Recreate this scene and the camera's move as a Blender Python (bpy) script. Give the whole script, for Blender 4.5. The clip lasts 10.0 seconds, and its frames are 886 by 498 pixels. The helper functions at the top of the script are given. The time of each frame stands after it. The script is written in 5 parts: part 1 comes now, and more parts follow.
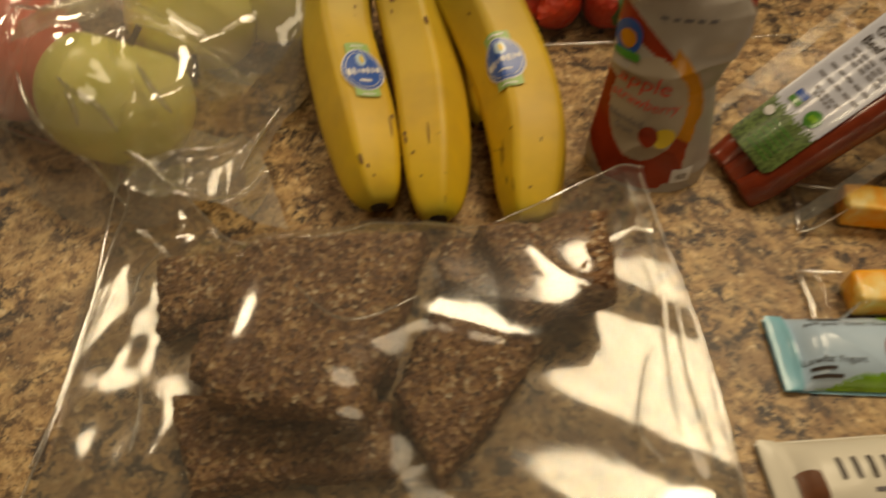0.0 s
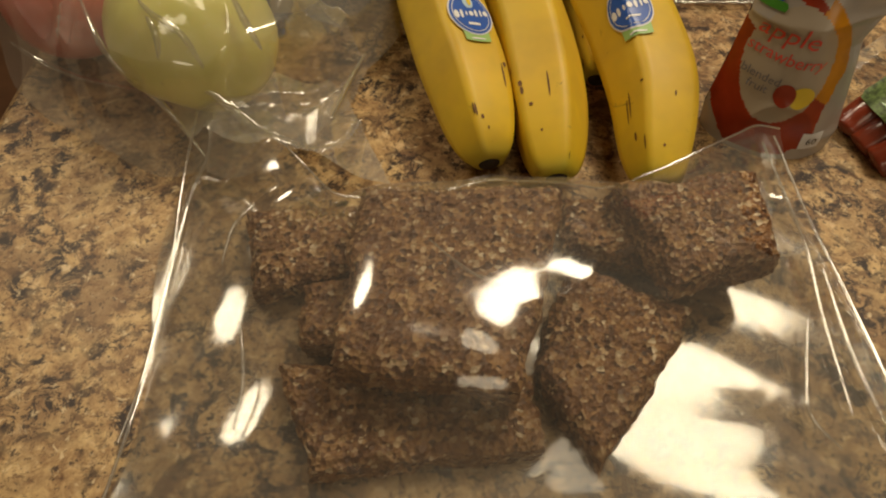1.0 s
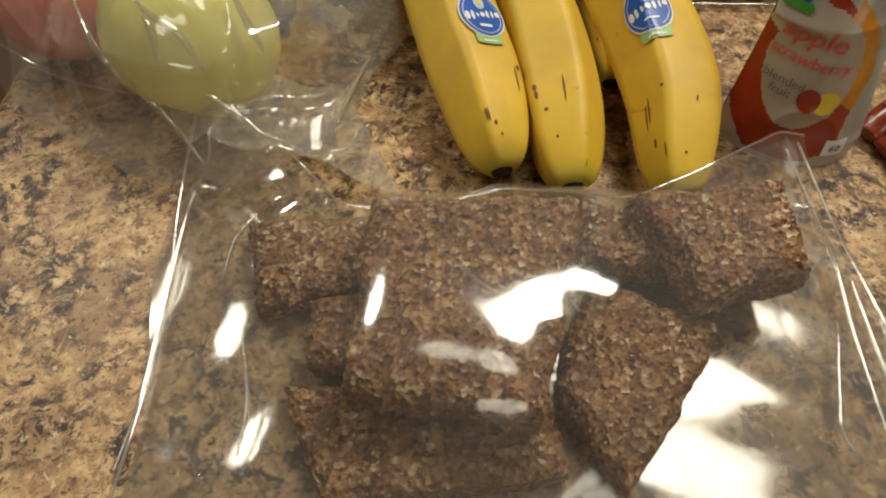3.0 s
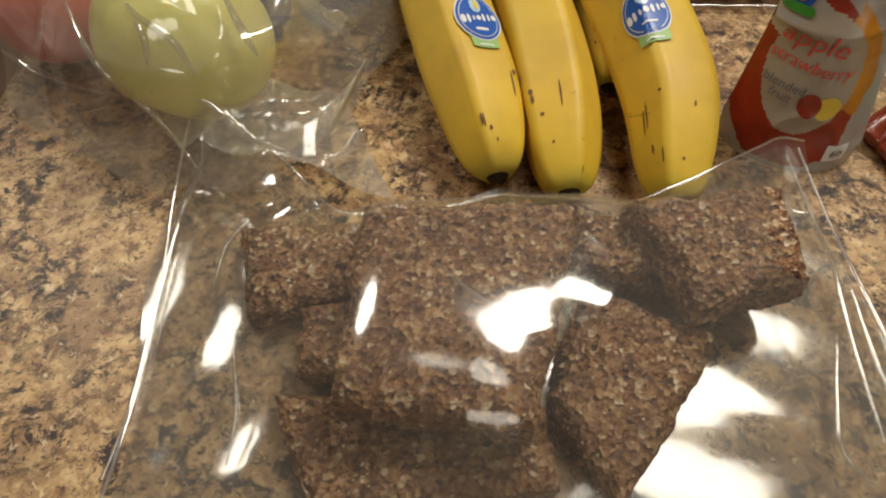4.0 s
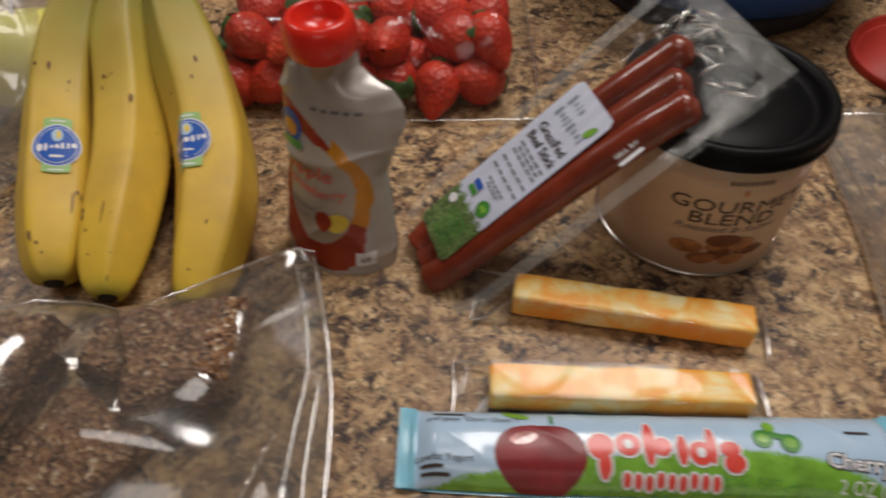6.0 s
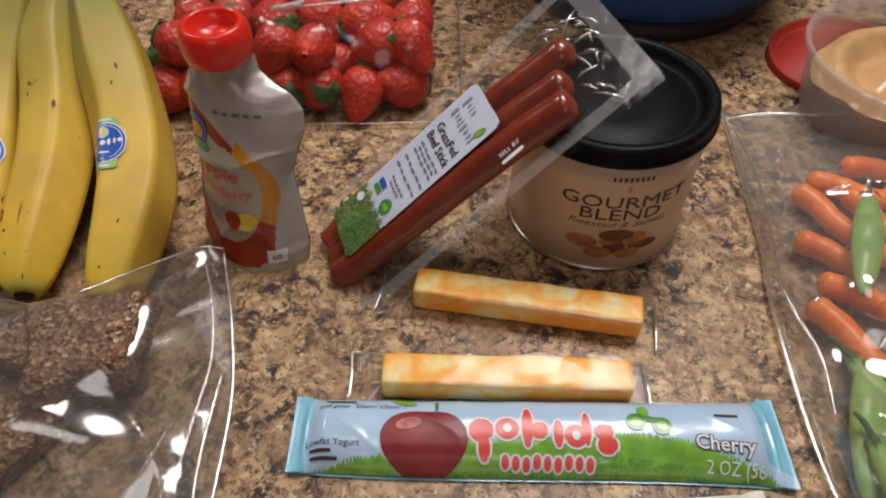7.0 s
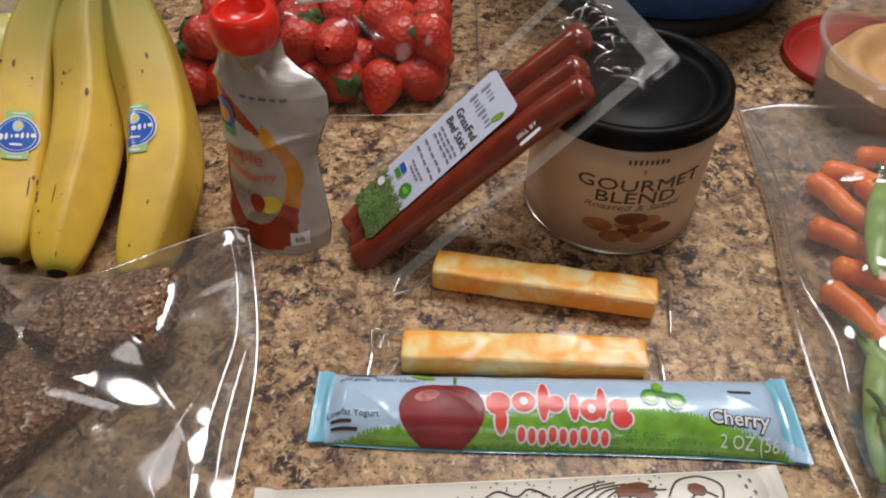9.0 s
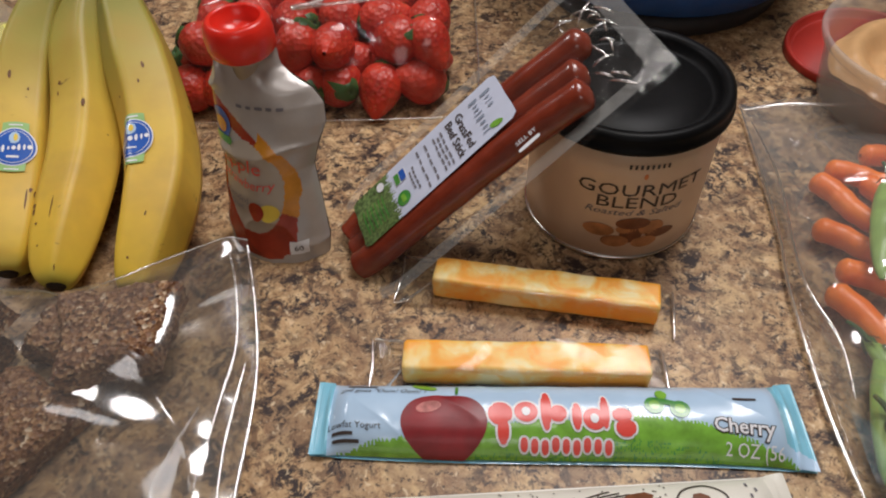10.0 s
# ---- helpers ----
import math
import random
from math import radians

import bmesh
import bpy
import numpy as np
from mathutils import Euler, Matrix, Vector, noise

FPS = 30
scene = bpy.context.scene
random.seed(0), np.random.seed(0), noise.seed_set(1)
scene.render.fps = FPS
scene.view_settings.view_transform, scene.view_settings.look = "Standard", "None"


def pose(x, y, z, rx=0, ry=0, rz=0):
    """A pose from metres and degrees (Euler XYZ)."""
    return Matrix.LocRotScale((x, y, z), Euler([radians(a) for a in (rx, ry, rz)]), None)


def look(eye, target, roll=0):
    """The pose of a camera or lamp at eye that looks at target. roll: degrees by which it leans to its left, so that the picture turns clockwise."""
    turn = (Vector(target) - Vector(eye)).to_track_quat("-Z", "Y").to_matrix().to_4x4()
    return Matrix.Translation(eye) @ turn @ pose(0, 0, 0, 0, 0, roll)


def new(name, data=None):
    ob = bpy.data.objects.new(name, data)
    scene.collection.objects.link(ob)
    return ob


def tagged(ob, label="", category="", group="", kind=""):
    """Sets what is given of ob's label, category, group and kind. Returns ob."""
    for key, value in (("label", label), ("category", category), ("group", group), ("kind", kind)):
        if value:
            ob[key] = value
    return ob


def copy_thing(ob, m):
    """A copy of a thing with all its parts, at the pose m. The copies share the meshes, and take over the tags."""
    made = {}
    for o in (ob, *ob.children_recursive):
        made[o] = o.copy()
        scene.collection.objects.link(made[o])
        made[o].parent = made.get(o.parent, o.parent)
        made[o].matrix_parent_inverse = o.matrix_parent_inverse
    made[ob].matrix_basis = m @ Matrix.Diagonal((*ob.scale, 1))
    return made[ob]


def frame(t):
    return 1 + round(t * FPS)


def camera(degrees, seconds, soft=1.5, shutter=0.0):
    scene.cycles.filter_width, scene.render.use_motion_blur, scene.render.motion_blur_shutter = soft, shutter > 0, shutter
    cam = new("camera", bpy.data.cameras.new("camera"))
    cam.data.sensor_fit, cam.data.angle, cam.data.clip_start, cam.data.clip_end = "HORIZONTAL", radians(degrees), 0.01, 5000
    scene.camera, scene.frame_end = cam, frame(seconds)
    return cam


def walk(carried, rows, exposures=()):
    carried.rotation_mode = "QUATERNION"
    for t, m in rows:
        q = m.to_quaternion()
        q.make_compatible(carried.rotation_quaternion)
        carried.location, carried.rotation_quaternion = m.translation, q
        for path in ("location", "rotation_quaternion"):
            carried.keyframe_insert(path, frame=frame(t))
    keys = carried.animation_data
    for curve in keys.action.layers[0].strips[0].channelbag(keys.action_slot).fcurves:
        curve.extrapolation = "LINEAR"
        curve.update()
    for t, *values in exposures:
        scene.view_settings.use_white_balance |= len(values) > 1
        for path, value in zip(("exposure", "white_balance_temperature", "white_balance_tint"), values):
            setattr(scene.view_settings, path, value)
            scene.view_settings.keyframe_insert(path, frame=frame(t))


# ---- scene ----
cam = camera(66.0, 10.0, soft=2.0, shutter=0.5)
PATH = [
    (0, (0.084, 0.085, 0.276), (0.02, 1.302, -1.31), -3.4),
    (0.2, (0.059, 0.090, 0.265), (0.020, 1.280, -1.341), -2.0),
    (0.5, (0.032, 0.096, 0.253), (0.015, 1.279, -1.36), -0.9),
    (1, (0.016, 0.094, 0.243), (0.038, 1.288, -1.362), 1.4),
    (1.5, (0.014, 0.1, 0.24), (0.048, 1.266, -1.385), 1.2),
    (2, (0.011, 0.102, 0.238), (0.06, 1.283, -1.375), 1.9),
    (3.5, (0.008, 0.109, 0.234), (0.048, 1.306, -1.368), 2.3),
    (4, (0.013, 0.111, 0.235), (0.039, 1.299, -1.374), 1.7),
    (4.5, (0.038, 0.105, 0.258), (-0.04, 1.284, -1.355), -1.4),
    (5, (0.116, 0.113, 0.28), (0.083, 1.39, -1.259), -0.8),
    (5.2, (0.141, 0.119, 0.283), (0.140, 1.400, -1.250), -0.1),
    (5.5, (0.177, 0.115, 0.281), (0.178, 1.44, -1.217), 0.6),
    (6, (0.243, 0.102, 0.285), (0.217, 1.419, -1.22), -0.4),
    (6.2, (0.265, 0.099, 0.286), (0.257, 1.423, -1.213), 0.5),
    (7.3, (0.294, 0.081, 0.293), (0.258, 1.419, -1.193), -1.5),
    (7.5, (0.295, 0.076, 0.291), (0.24, 1.426, -1.184), -1.6),
    (8, (0.296, 0.075, 0.29), (0.23, 1.43, -1.179), -1.8),
    (8.5, (0.295, 0.072, 0.29), (0.233, 1.433, -1.174), -1.4),
    (9, (0.291, 0.071, 0.288), (0.226, 1.428, -1.18), -1.7),
    (9.5, (0.294, 0.074, 0.289), (0.216, 1.42, -1.188), -2.4),
    (10, (0.293, 0.078, 0.29), (0.216, 1.424, -1.187), -2.9),
]
walk(cam, [(t, look(eye, target, roll)) for t, eye, target, roll in PATH],
     [(0, -0.20, 9000, 7), (0.5, -0.15, 8350, 6), (1, 0.07, 7900, 6), (1.5, 0.30, 7400, 4), (2.2, 0.36, 6900, 5), (3.3, 0.46, 6350, 5), (4.3, 0.37, 6300, 7), (5, -0.06, 6700, 10), (5.5, -0.06, 6050, 10), (6.2, 0.04, 5900, 14), (7.5, 0.30, 5650, 14), (10, 0.27, 5650, 14)])

# ---- world, lamps ----
world = bpy.data.worlds.new("kitchen_world")
world.use_nodes = True
scene.world = world
world.node_tree.nodes["Background"].inputs["Color"].default_value = (1.0, 0.90, 0.78, 1)
world.node_tree.nodes["Background"].inputs["Strength"].default_value = 0.05


def area_lamp(name, place, target, sx, sy, watts, colour):
    d = bpy.data.lights.new(name, "AREA")
    d.shape, d.size, d.size_y, d.energy, d.color = "ELLIPSE", sx, sy, watts, colour
    ob = new(name, d)
    ob.matrix_world = look(place, target)
    return ob


CEILING = 1.55
# first three follow from highlights and shadows; the last is an added front fill
LAMPS = [(0.64, 0.93, 0.68, 0.62, 17.5), (-0.95, 1.15, 0.45, 0.45, 9.5), (0.25, 0.12, 0.55, 0.55, 2.4), (0.35, -1.85, 1.10, 1.10, 7.0)]
for lx, ly, sx, sy, watts in LAMPS:
    area_lamp("ceiling_or_fill_lamp", (lx, ly, CEILING - 0.075), (lx, ly, 0), sx, sy, watts, (1.0, 0.90, 0.76))


# ---- material helpers ----
class Nodes:
    """A node material under construction."""

    def __init__(self, name):
        self.mat = bpy.data.materials.new(name)
        self.mat.use_nodes = True
        self.tree = self.mat.node_tree
        self.tree.nodes.clear()
        self.out = self.tree.nodes.new("ShaderNodeOutputMaterial")
        self.coord = self.tree.nodes.new("ShaderNodeTexCoord")

    def add(self, kind, **values):
        node = self.tree.nodes.new(kind)
        for key, value in values.items():
            node.inputs[key.replace("_", " ")].default_value = value
        return node

    def link(self, a, b):
        self.tree.links.new(a, b)

    def noise(self, scale, detail=4.0, rough=0.55, distortion=0.0):
        n = self.add("ShaderNodeTexNoise", Scale=scale, Detail=detail, Roughness=rough, Distortion=distortion)
        self.link(self.coord.outputs["Object"], n.inputs["Vector"])
        return n.outputs["Fac"]

    def cells(self, scale, feature="F1", randomness=1.0):
        n = self.add("ShaderNodeTexVoronoi", Scale=scale, Randomness=randomness)
        n.feature = feature
        self.link(self.coord.outputs["Object"], n.inputs["Vector"])
        return n

    def ramp(self, fac, stops):
        n = self.add("ShaderNodeValToRGB")
        el = n.color_ramp.elements
        while len(el) < len(stops):
            el.new(0.5)
        for e, (p, c) in zip(el, stops):
            e.position = p
            e.color = (*c, 1) if len(c) == 3 else c
        self.link(fac, n.inputs["Fac"])
        return n.outputs["Color"]

    def mix(self, fac, a, b):
        n = self.add("ShaderNodeMix")
        n.data_type = "RGBA"
        for value, socket in ((fac, n.inputs[0]), (a, n.inputs[6]), (b, n.inputs[7])):
            if isinstance(value, (int, float)):
                socket.default_value = value
            elif isinstance(value, tuple):
                socket.default_value = (*value, 1)
            else:
                self.link(value, socket)
        return n.outputs[2]

    def bump(self, height, strength, distance):
        n = self.add("ShaderNodeBump", Strength=strength, Distance=distance)
        self.link(height, n.inputs["Height"])
        return n.outputs["Normal"]

    def done(self, colour, rough=0.5, normal=None, **extra):
        b = self.add("ShaderNodeBsdfPrincipled")
        if isinstance(colour, tuple):
            b.inputs["Base Color"].default_value = (*colour, 1)
        else:
            self.link(colour, b.inputs["Base Color"])
        if isinstance(rough, (int, float)):
            b.inputs["Roughness"].default_value = rough
        else:
            self.link(rough, b.inputs["Roughness"])
        if normal is not None:
            self.link(normal, b.inputs["Normal"])
        for key, value in extra.items():
            b.inputs[key.replace("_", " ")].default_value = value
        self.link(b.outputs[0], self.out.inputs["Surface"])
        return self.mat


def plain(name, colour, rough=0.5, vary=0.06, scale=60.0, bump=0.0, **extra):
    """A surface of one colour with slight unevenness."""
    n = Nodes(name)
    f = n.noise(scale)
    dark = tuple(c * (1 - vary) for c in colour)
    light = tuple(min(1.0, c * (1 + vary)) for c in colour)
    col = n.ramp(f, [(0.3, dark), (0.7, light)])
    normal = n.bump(n.noise(scale * 3), bump, 0.001) if bump else None
    return n.done(col, rough, normal, **extra)


def film_material(name, haze=0.040, gloss=0.085, rough=0.07, tint=0.95, bumpy=0.10, scale=22.0):
    """Thin clear plastic: mostly see-through, with a glossy skin and a trace of haze."""
    n = Nodes(name)
    clear = n.add("ShaderNodeBsdfTransparent")
    clear.inputs["Color"].default_value = (tint, tint, tint * 0.985, 1)
    shine = n.add("ShaderNodeBsdfGlossy", Roughness=rough)
    shine.inputs["Color"].default_value = (1, 1, 1, 1)
    dull = n.add("ShaderNodeBsdfDiffuse")
    dull.inputs["Color"].default_value = (0.85, 0.84, 0.80, 1)
    weight = n.add("ShaderNodeLayerWeight", Blend=0.35)
    scaled = n.add("ShaderNodeMath")
    scaled.operation = "MULTIPLY_ADD"
    n.link(weight.outputs["Fresnel"], scaled.inputs[0])
    scaled.inputs[1].default_value = gloss * 1.4
    scaled.inputs[2].default_value = gloss
    n.link(n.bump(n.noise(scale, 2.0, 0.5, 0.6), bumpy, 0.002), shine.inputs["Normal"])
    hazy = n.add("ShaderNodeMixShader", Fac=haze)
    n.link(clear.outputs[0], hazy.inputs[1])
    n.link(dull.outputs[0], hazy.inputs[2])
    m = n.add("ShaderNodeMixShader")
    n.link(scaled.outputs[0], m.inputs["Fac"])
    n.link(hazy.outputs[0], m.inputs[1])
    n.link(shine.outputs[0], m.inputs[2])
    n.link(m.outputs[0], n.out.inputs["Surface"])
    return n.mat


# ---- materials ----
def counter_material():
    n = Nodes("speckled_laminate")
    grain = n.noise(125, 6, 0.70, 0.5)
    base = n.ramp(grain, [(0.32, (0.13, 0.064, 0.032)), (0.43, (0.35, 0.210, 0.102)), (0.54, (0.53, 0.350, 0.175)), (0.68, (0.68, 0.50, 0.30))])
    glow = n.ramp(n.noise(48, 5, 0.65, 0.8), [(0.50, (0, 0, 0)), (0.62, (0.60, 0.60, 0.60))])
    base = n.mix(glow, base, (0.66, 0.47, 0.24))
    cloud = n.noise(24, 5, 0.65, 0.8)
    base = n.mix(n.ramp(cloud, [(0.47, (0, 0, 0)), (0.60, (0.60, 0.60, 0.60))]), base, (0.185, 0.100, 0.056))
    rust = n.ramp(n.noise(75, 7, 0.75, 0.7), [(0.53, (0, 0, 0)), (0.59, (0.85, 0.85, 0.85))])
    base = n.mix(rust, base, (0.160, 0.088, 0.048))
    blot = n.noise(105, 8, 0.76, 0.6)
    area = n.noise(32, 4, 0.6, 0.9)
    both = n.add("ShaderNodeMath")
    both.operation = "MULTIPLY"
    n.link(n.ramp(blot, [(0.49, (0, 0, 0)), (0.545, (1, 1, 1))]), both.inputs[0])
    n.link(n.ramp(area, [(0.42, (0.10, 0.10, 0.10)), (0.56, (1, 1, 1))]), both.inputs[1])
    base = n.mix(both.outputs[0], base, (0.034, 0.021, 0.019))
    fine = n.ramp(n.noise(300, 5, 0.70), [(0.56, (0, 0, 0)), (0.62, (0.85, 0.85, 0.85))])
    base = n.mix(fine, base, (0.046, 0.028, 0.022))
    pale = n.ramp(n.noise(200, 5, 0.65, 0.6), [(0.60, (0, 0, 0)), (0.68, (0.85, 0.85, 0.85))])
    base = n.mix(pale, base, (0.70, 0.55, 0.35))
    return n.done(base, 0.42, n.bump(n.noise(420, 3), 0.06, 0.001), Specular_IOR_Level=0.32)


def banana_material():
    n = Nodes("banana_peel")
    uv = n.add("ShaderNodeSeparateXYZ")
    n.link(n.coord.outputs["UV"], uv.inputs[0])
    # greener to the stem; the dark last stops also paint in the crown's shade
    col = n.ramp(uv.outputs["Y"], [(0.0, (0.50, 0.46, 0.05)), (0.10, (0.74, 0.50, 0.040)), (0.30, (0.74, 0.475, 0.040)), (0.55, (0.64, 0.44, 0.050)), (0.72, (0.40, 0.33, 0.045)), (0.90, (0.21, 0.21, 0.035)), (1.0, (0.17, 0.18, 0.035))])
    col = n.mix(n.ramp(n.noise(35, 3), [(0.4, (0, 0, 0)), (0.72, (0.55, 0.55, 0.55))]), col, (0.46, 0.29, 0.045))
    spots = n.ramp(n.noise(210, 2, 0.5, 0.4), [(0.76, (0, 0, 0)), (0.81, (1, 1, 1))])
    col = n.mix(spots, col, (0.14, 0.06, 0.015))
    scars = n.ramp(n.noise(60, 4, 0.6, 1.2), [(0.68, (0, 0, 0)), (0.74, (0.75, 0.75, 0.75))])
    col = n.mix(scars, col, (0.13, 0.06, 0.015))
    return n.done(col, 0.50, n.bump(n.noise(160, 4), 0.12, 0.001), Subsurface_Weight=0.05)


def bar_material():
    n = Nodes("seed_bar_crumb")
    cell = n.cells(520)
    tone = n.add("ShaderNodeSeparateXYZ")
    n.link(cell.outputs["Color"], tone.inputs[0])
    col = n.ramp(tone.outputs["X"], [(0.0, (0.060, 0.025, 0.012)), (0.28, (0.17, 0.076, 0.032)), (0.58, (0.27, 0.138, 0.060)), (0.84, (0.38, 0.220, 0.102)), (0.95, (0.48, 0.33, 0.19)), (1.0, (0.64, 0.52, 0.37))])
    col = n.mix(n.ramp(n.noise(70, 4), [(0.42, (0, 0, 0)), (0.7, (0.7, 0.7, 0.7))]), col, (0.10, 0.038, 0.018))
    nuts = n.cells(210)
    speck = n.ramp(nuts.outputs["Distance"], [(0.09, (0.7, 0.7, 0.7)), (0.15, (0, 0, 0))])
    col = n.mix(speck, col, (0.60, 0.47, 0.31))
    return n.done(col, 0.5, n.bump(cell.outputs["Distance"], 0.6, 0.0016))


def apple_material(name, skin, blush, pale):
    n = Nodes(name)
    col = n.ramp(n.noise(26, 4, 0.6), [(0.30, skin), (0.62, blush)])
    dots = n.ramp(n.cells(240).outputs["Distance"], [(0.08, (0.55, 0.55, 0.55)), (0.16, (0, 0, 0))])
    col = n.mix(dots, col, pale)
    return n.done(col, 0.28, n.bump(n.noise(120, 3), 0.05, 0.001), Subsurface_Weight=0.06)


def strawberry_material():
    n = Nodes("strawberry_flesh")
    col = n.ramp(n.noise(70, 3), [(0.3, (0.38, 0.014, 0.006)), (0.7, (0.64, 0.044, 0.014))])
    seed = n.cells(290)
    mask = n.ramp(seed.outputs["Distance"], [(0.08, (0.8, 0.8, 0.8)), (0.16, (0, 0, 0))])
    col = n.mix(mask, col, (0.50, 0.22, 0.06))
    return n.done(col, 0.42, n.bump(seed.outputs["Distance"], 0.5, 0.0018))


def cheese_material():
    n = Nodes("marbled_cheese")
    f = n.noise(62, 3, 0.55, 0.4)
    col = n.ramp(f, [(0.36, (0.98, 0.80, 0.42)), (0.47, (0.98, 0.62, 0.16)), (0.58, (1.0, 0.42, 0.030))])
    return n.done(col, 0.42, n.bump(n.noise(200, 3), 0.1, 0.001), Subsurface_Weight=0.08)


def carrot_material():
    n = Nodes("carrot_skin")
    col = n.ramp(n.noise(90, 4, 0.6), [(0.3, (0.90, 0.17, 0.008)), (0.7, (1.0, 0.28, 0.02))])
    return n.done(col, 0.38, n.bump(n.noise(260, 3), 0.15, 0.001))


M_COUNTER = counter_material()
M_WOOD = plain("dark_red_wood", (0.050, 0.018, 0.012), 0.4, 0.3, 12)
M_WALL = plain("painted_wall", (0.62, 0.55, 0.45), 0.8, 0.04, 5)
M_CEIL = plain("ceiling_paint", (0.78, 0.75, 0.70), 0.9, 0.03, 4)
M_FLOOR = plain("floor_boards", (0.11, 0.05, 0.025), 0.45, 0.25, 9)
M_BANANA = banana_material()
M_BRUISE = plain("peel_bruise", (0.15, 0.065, 0.018), 0.6, 0.4, 400)
M_BANTIP = plain("banana_tip_dry", (0.020, 0.012, 0.008), 0.75, 0.4, 300, 0.4)
M_BAR = bar_material()
M_FILM = film_material("clear_bag_film", 0.045, 0.090, 0.11, 0.95, 0.16, 30)
M_FILM_SOFT = film_material("produce_bag_film", 0.19, 0.10, 0.08, 0.98, 0.22, 24)
M_FILM_BERRY = film_material("berry_bag_film", 0.010, 0.020, 0.08, 0.97, 0.10, 26)
M_FILM_THIN = film_material("wrapper_film", 0.010, 0.012, 0.05, 0.98, 0.08, 60)
M_FILM_VAC = film_material("vacuum_pack_film", 0.008, 0.006, 0.07, 0.985, 0.14, 90)
M_FILM_VEG = film_material("vegetable_bag_film", 0.085, 0.075, 0.08, 0.96, 0.12, 26)
M_SEAM = film_material("pack_seam_film", 0.13, 0.008, 0.30, 0.95, 0.10, 80)
M_FOLD = film_material("film_fold", 0.12, 0.24, 0.10, 0.96, 0.05, 40)
M_GREENAPPLE = apple_material("green_apple_skin", (0.74, 0.72, 0.14), (0.87, 0.80, 0.22), (0.90, 0.88, 0.50))
M_REDAPPLE = apple_material("red_apple_skin", (0.62, 0.055, 0.035), (0.76, 0.15, 0.07), (0.75, 0.42, 0.22))
M_STEM = plain("woody_stem", (0.09, 0.05, 0.02), 0.8, 0.3, 200)
M_BERRY = strawberry_material()
M_LEAF = plain("berry_leaf", (0.045, 0.11, 0.022), 0.5, 0.3, 150)
M_CHEESE = cheese_material()
M_CARROT = carrot_material()
M_POD = plain("pea_pod_skin", (0.26, 0.42, 0.09), 0.35, 0.2, 110, 0.15)
M_SAUSAGE = plain("smoked_sausage_skin", (0.20, 0.031, 0.013), 0.24, 0.25, 90, 0.12, Coat_Weight=0.3)
M_TAN = plain("tin_print_tan", (0.62, 0.44, 0.29), 0.36, 0.03, 40)
M_BLACKLID = plain("black_lid_plastic", (0.005, 0.005, 0.0055), 0.40, 0.2, 300, 0.06, Specular_IOR_Level=0.10)
M_STEEL = plain("tin_steel", (0.55, 0.53, 0.50), 0.25, 0.1, 80, 0.0, Metallic=1.0)
M_INK = plain("dark_ink", (0.045, 0.030, 0.025), 0.5, 0.1)
M_INKBLUE = plain("faded_blue_ink", (0.24, 0.28, 0.36), 0.5, 0.1)
M_INKGREY = plain("grey_ink", (0.16, 0.15, 0.17), 0.5, 0.1)
M_ORANGEINK = plain("orange_ink", (0.62, 0.20, 0.05), 0.5, 0.1)
M_NUT = plain("printed_nut_brown", (0.40, 0.17, 0.060), 0.4, 0.35, 120)
M_NUTDARK = plain("printed_nut_dark", (0.17, 0.058, 0.022), 0.4, 0.3, 120)
M_SKY = plain("printed_sky_blue", (0.46, 0.62, 0.80), 0.25, 0.05, 50, Coat_Weight=0.4)
M_CYAN = plain("printed_seal_blue", (0.24, 0.55, 0.70), 0.25, 0.06, 60, Coat_Weight=0.4)
M_GRASS = plain("printed_grass_green", (0.20, 0.43, 0.045), 0.25, 0.25, 130, Coat_Weight=0.4)
M_GRASSDARK = plain("printed_deep_green", (0.06, 0.26, 0.035), 0.3, 0.2, 130, Coat_Weight=0.4)
M_CHERRY = plain("printed_cherry_red", (0.20, 0.010, 0.013), 0.42, 0.45, 45, Coat_Weight=0.05)
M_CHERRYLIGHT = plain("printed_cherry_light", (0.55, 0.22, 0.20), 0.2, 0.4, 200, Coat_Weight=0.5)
M_LETTERRED = plain("printed_letter_red", (0.70, 0.075, 0.055), 0.3, 0.08)
M_PAPER = plain("white_print", (0.78, 0.78, 0.80), 0.35, 0.03, 90)
M_CREAM = plain("cream_wrapper", (0.76, 0.73, 0.64), 0.38, 0.04, 60, 0.05)
M_LABEL = plain("label_pale_blue", (0.60, 0.64, 0.78), 0.32, 0.03, 60, Coat_Weight=0.3)
M_LABELGRASS = plain("label_grass_print", (0.105, 0.165, 0.050), 0.4, 0.75, 520)
M_FOIL = plain("pouch_foil_white", (0.45, 0.41, 0.375), 0.26, 0.06, 60, 0.15, Metallic=0.1)
M_POUCHWHITE = plain("pouch_oval_white", (0.43, 0.365, 0.29), 0.26, 0.04, 60)
M_POUCHRED = plain("pouch_print_red", (0.31, 0.036, 0.014), 0.26, 0.2, 80)
M_POUCHORANGE = plain("pouch_print_orange", (0.60, 0.25, 0.02), 0.26, 0.2, 80)
M_CAP = plain("red_cap_plastic", (0.72, 0.028, 0.012), 0.25, 0.05, 80, Subsurface_Weight=0.1)
M_BLUE = plain("sticker_blue", (0.02, 0.10, 0.45), 0.3, 0.08)
M_STICKGREEN = plain("sticker_green", (0.30, 0.50, 0.17), 0.4, 0.08)
M_YELLOWINK = plain("yellow_ink", (0.75, 0.55, 0.05), 0.4, 0.05)
M_BOWL = plain("deep_blue_plastic", (0.012, 0.075, 0.30), 0.36, 0.15, 60)
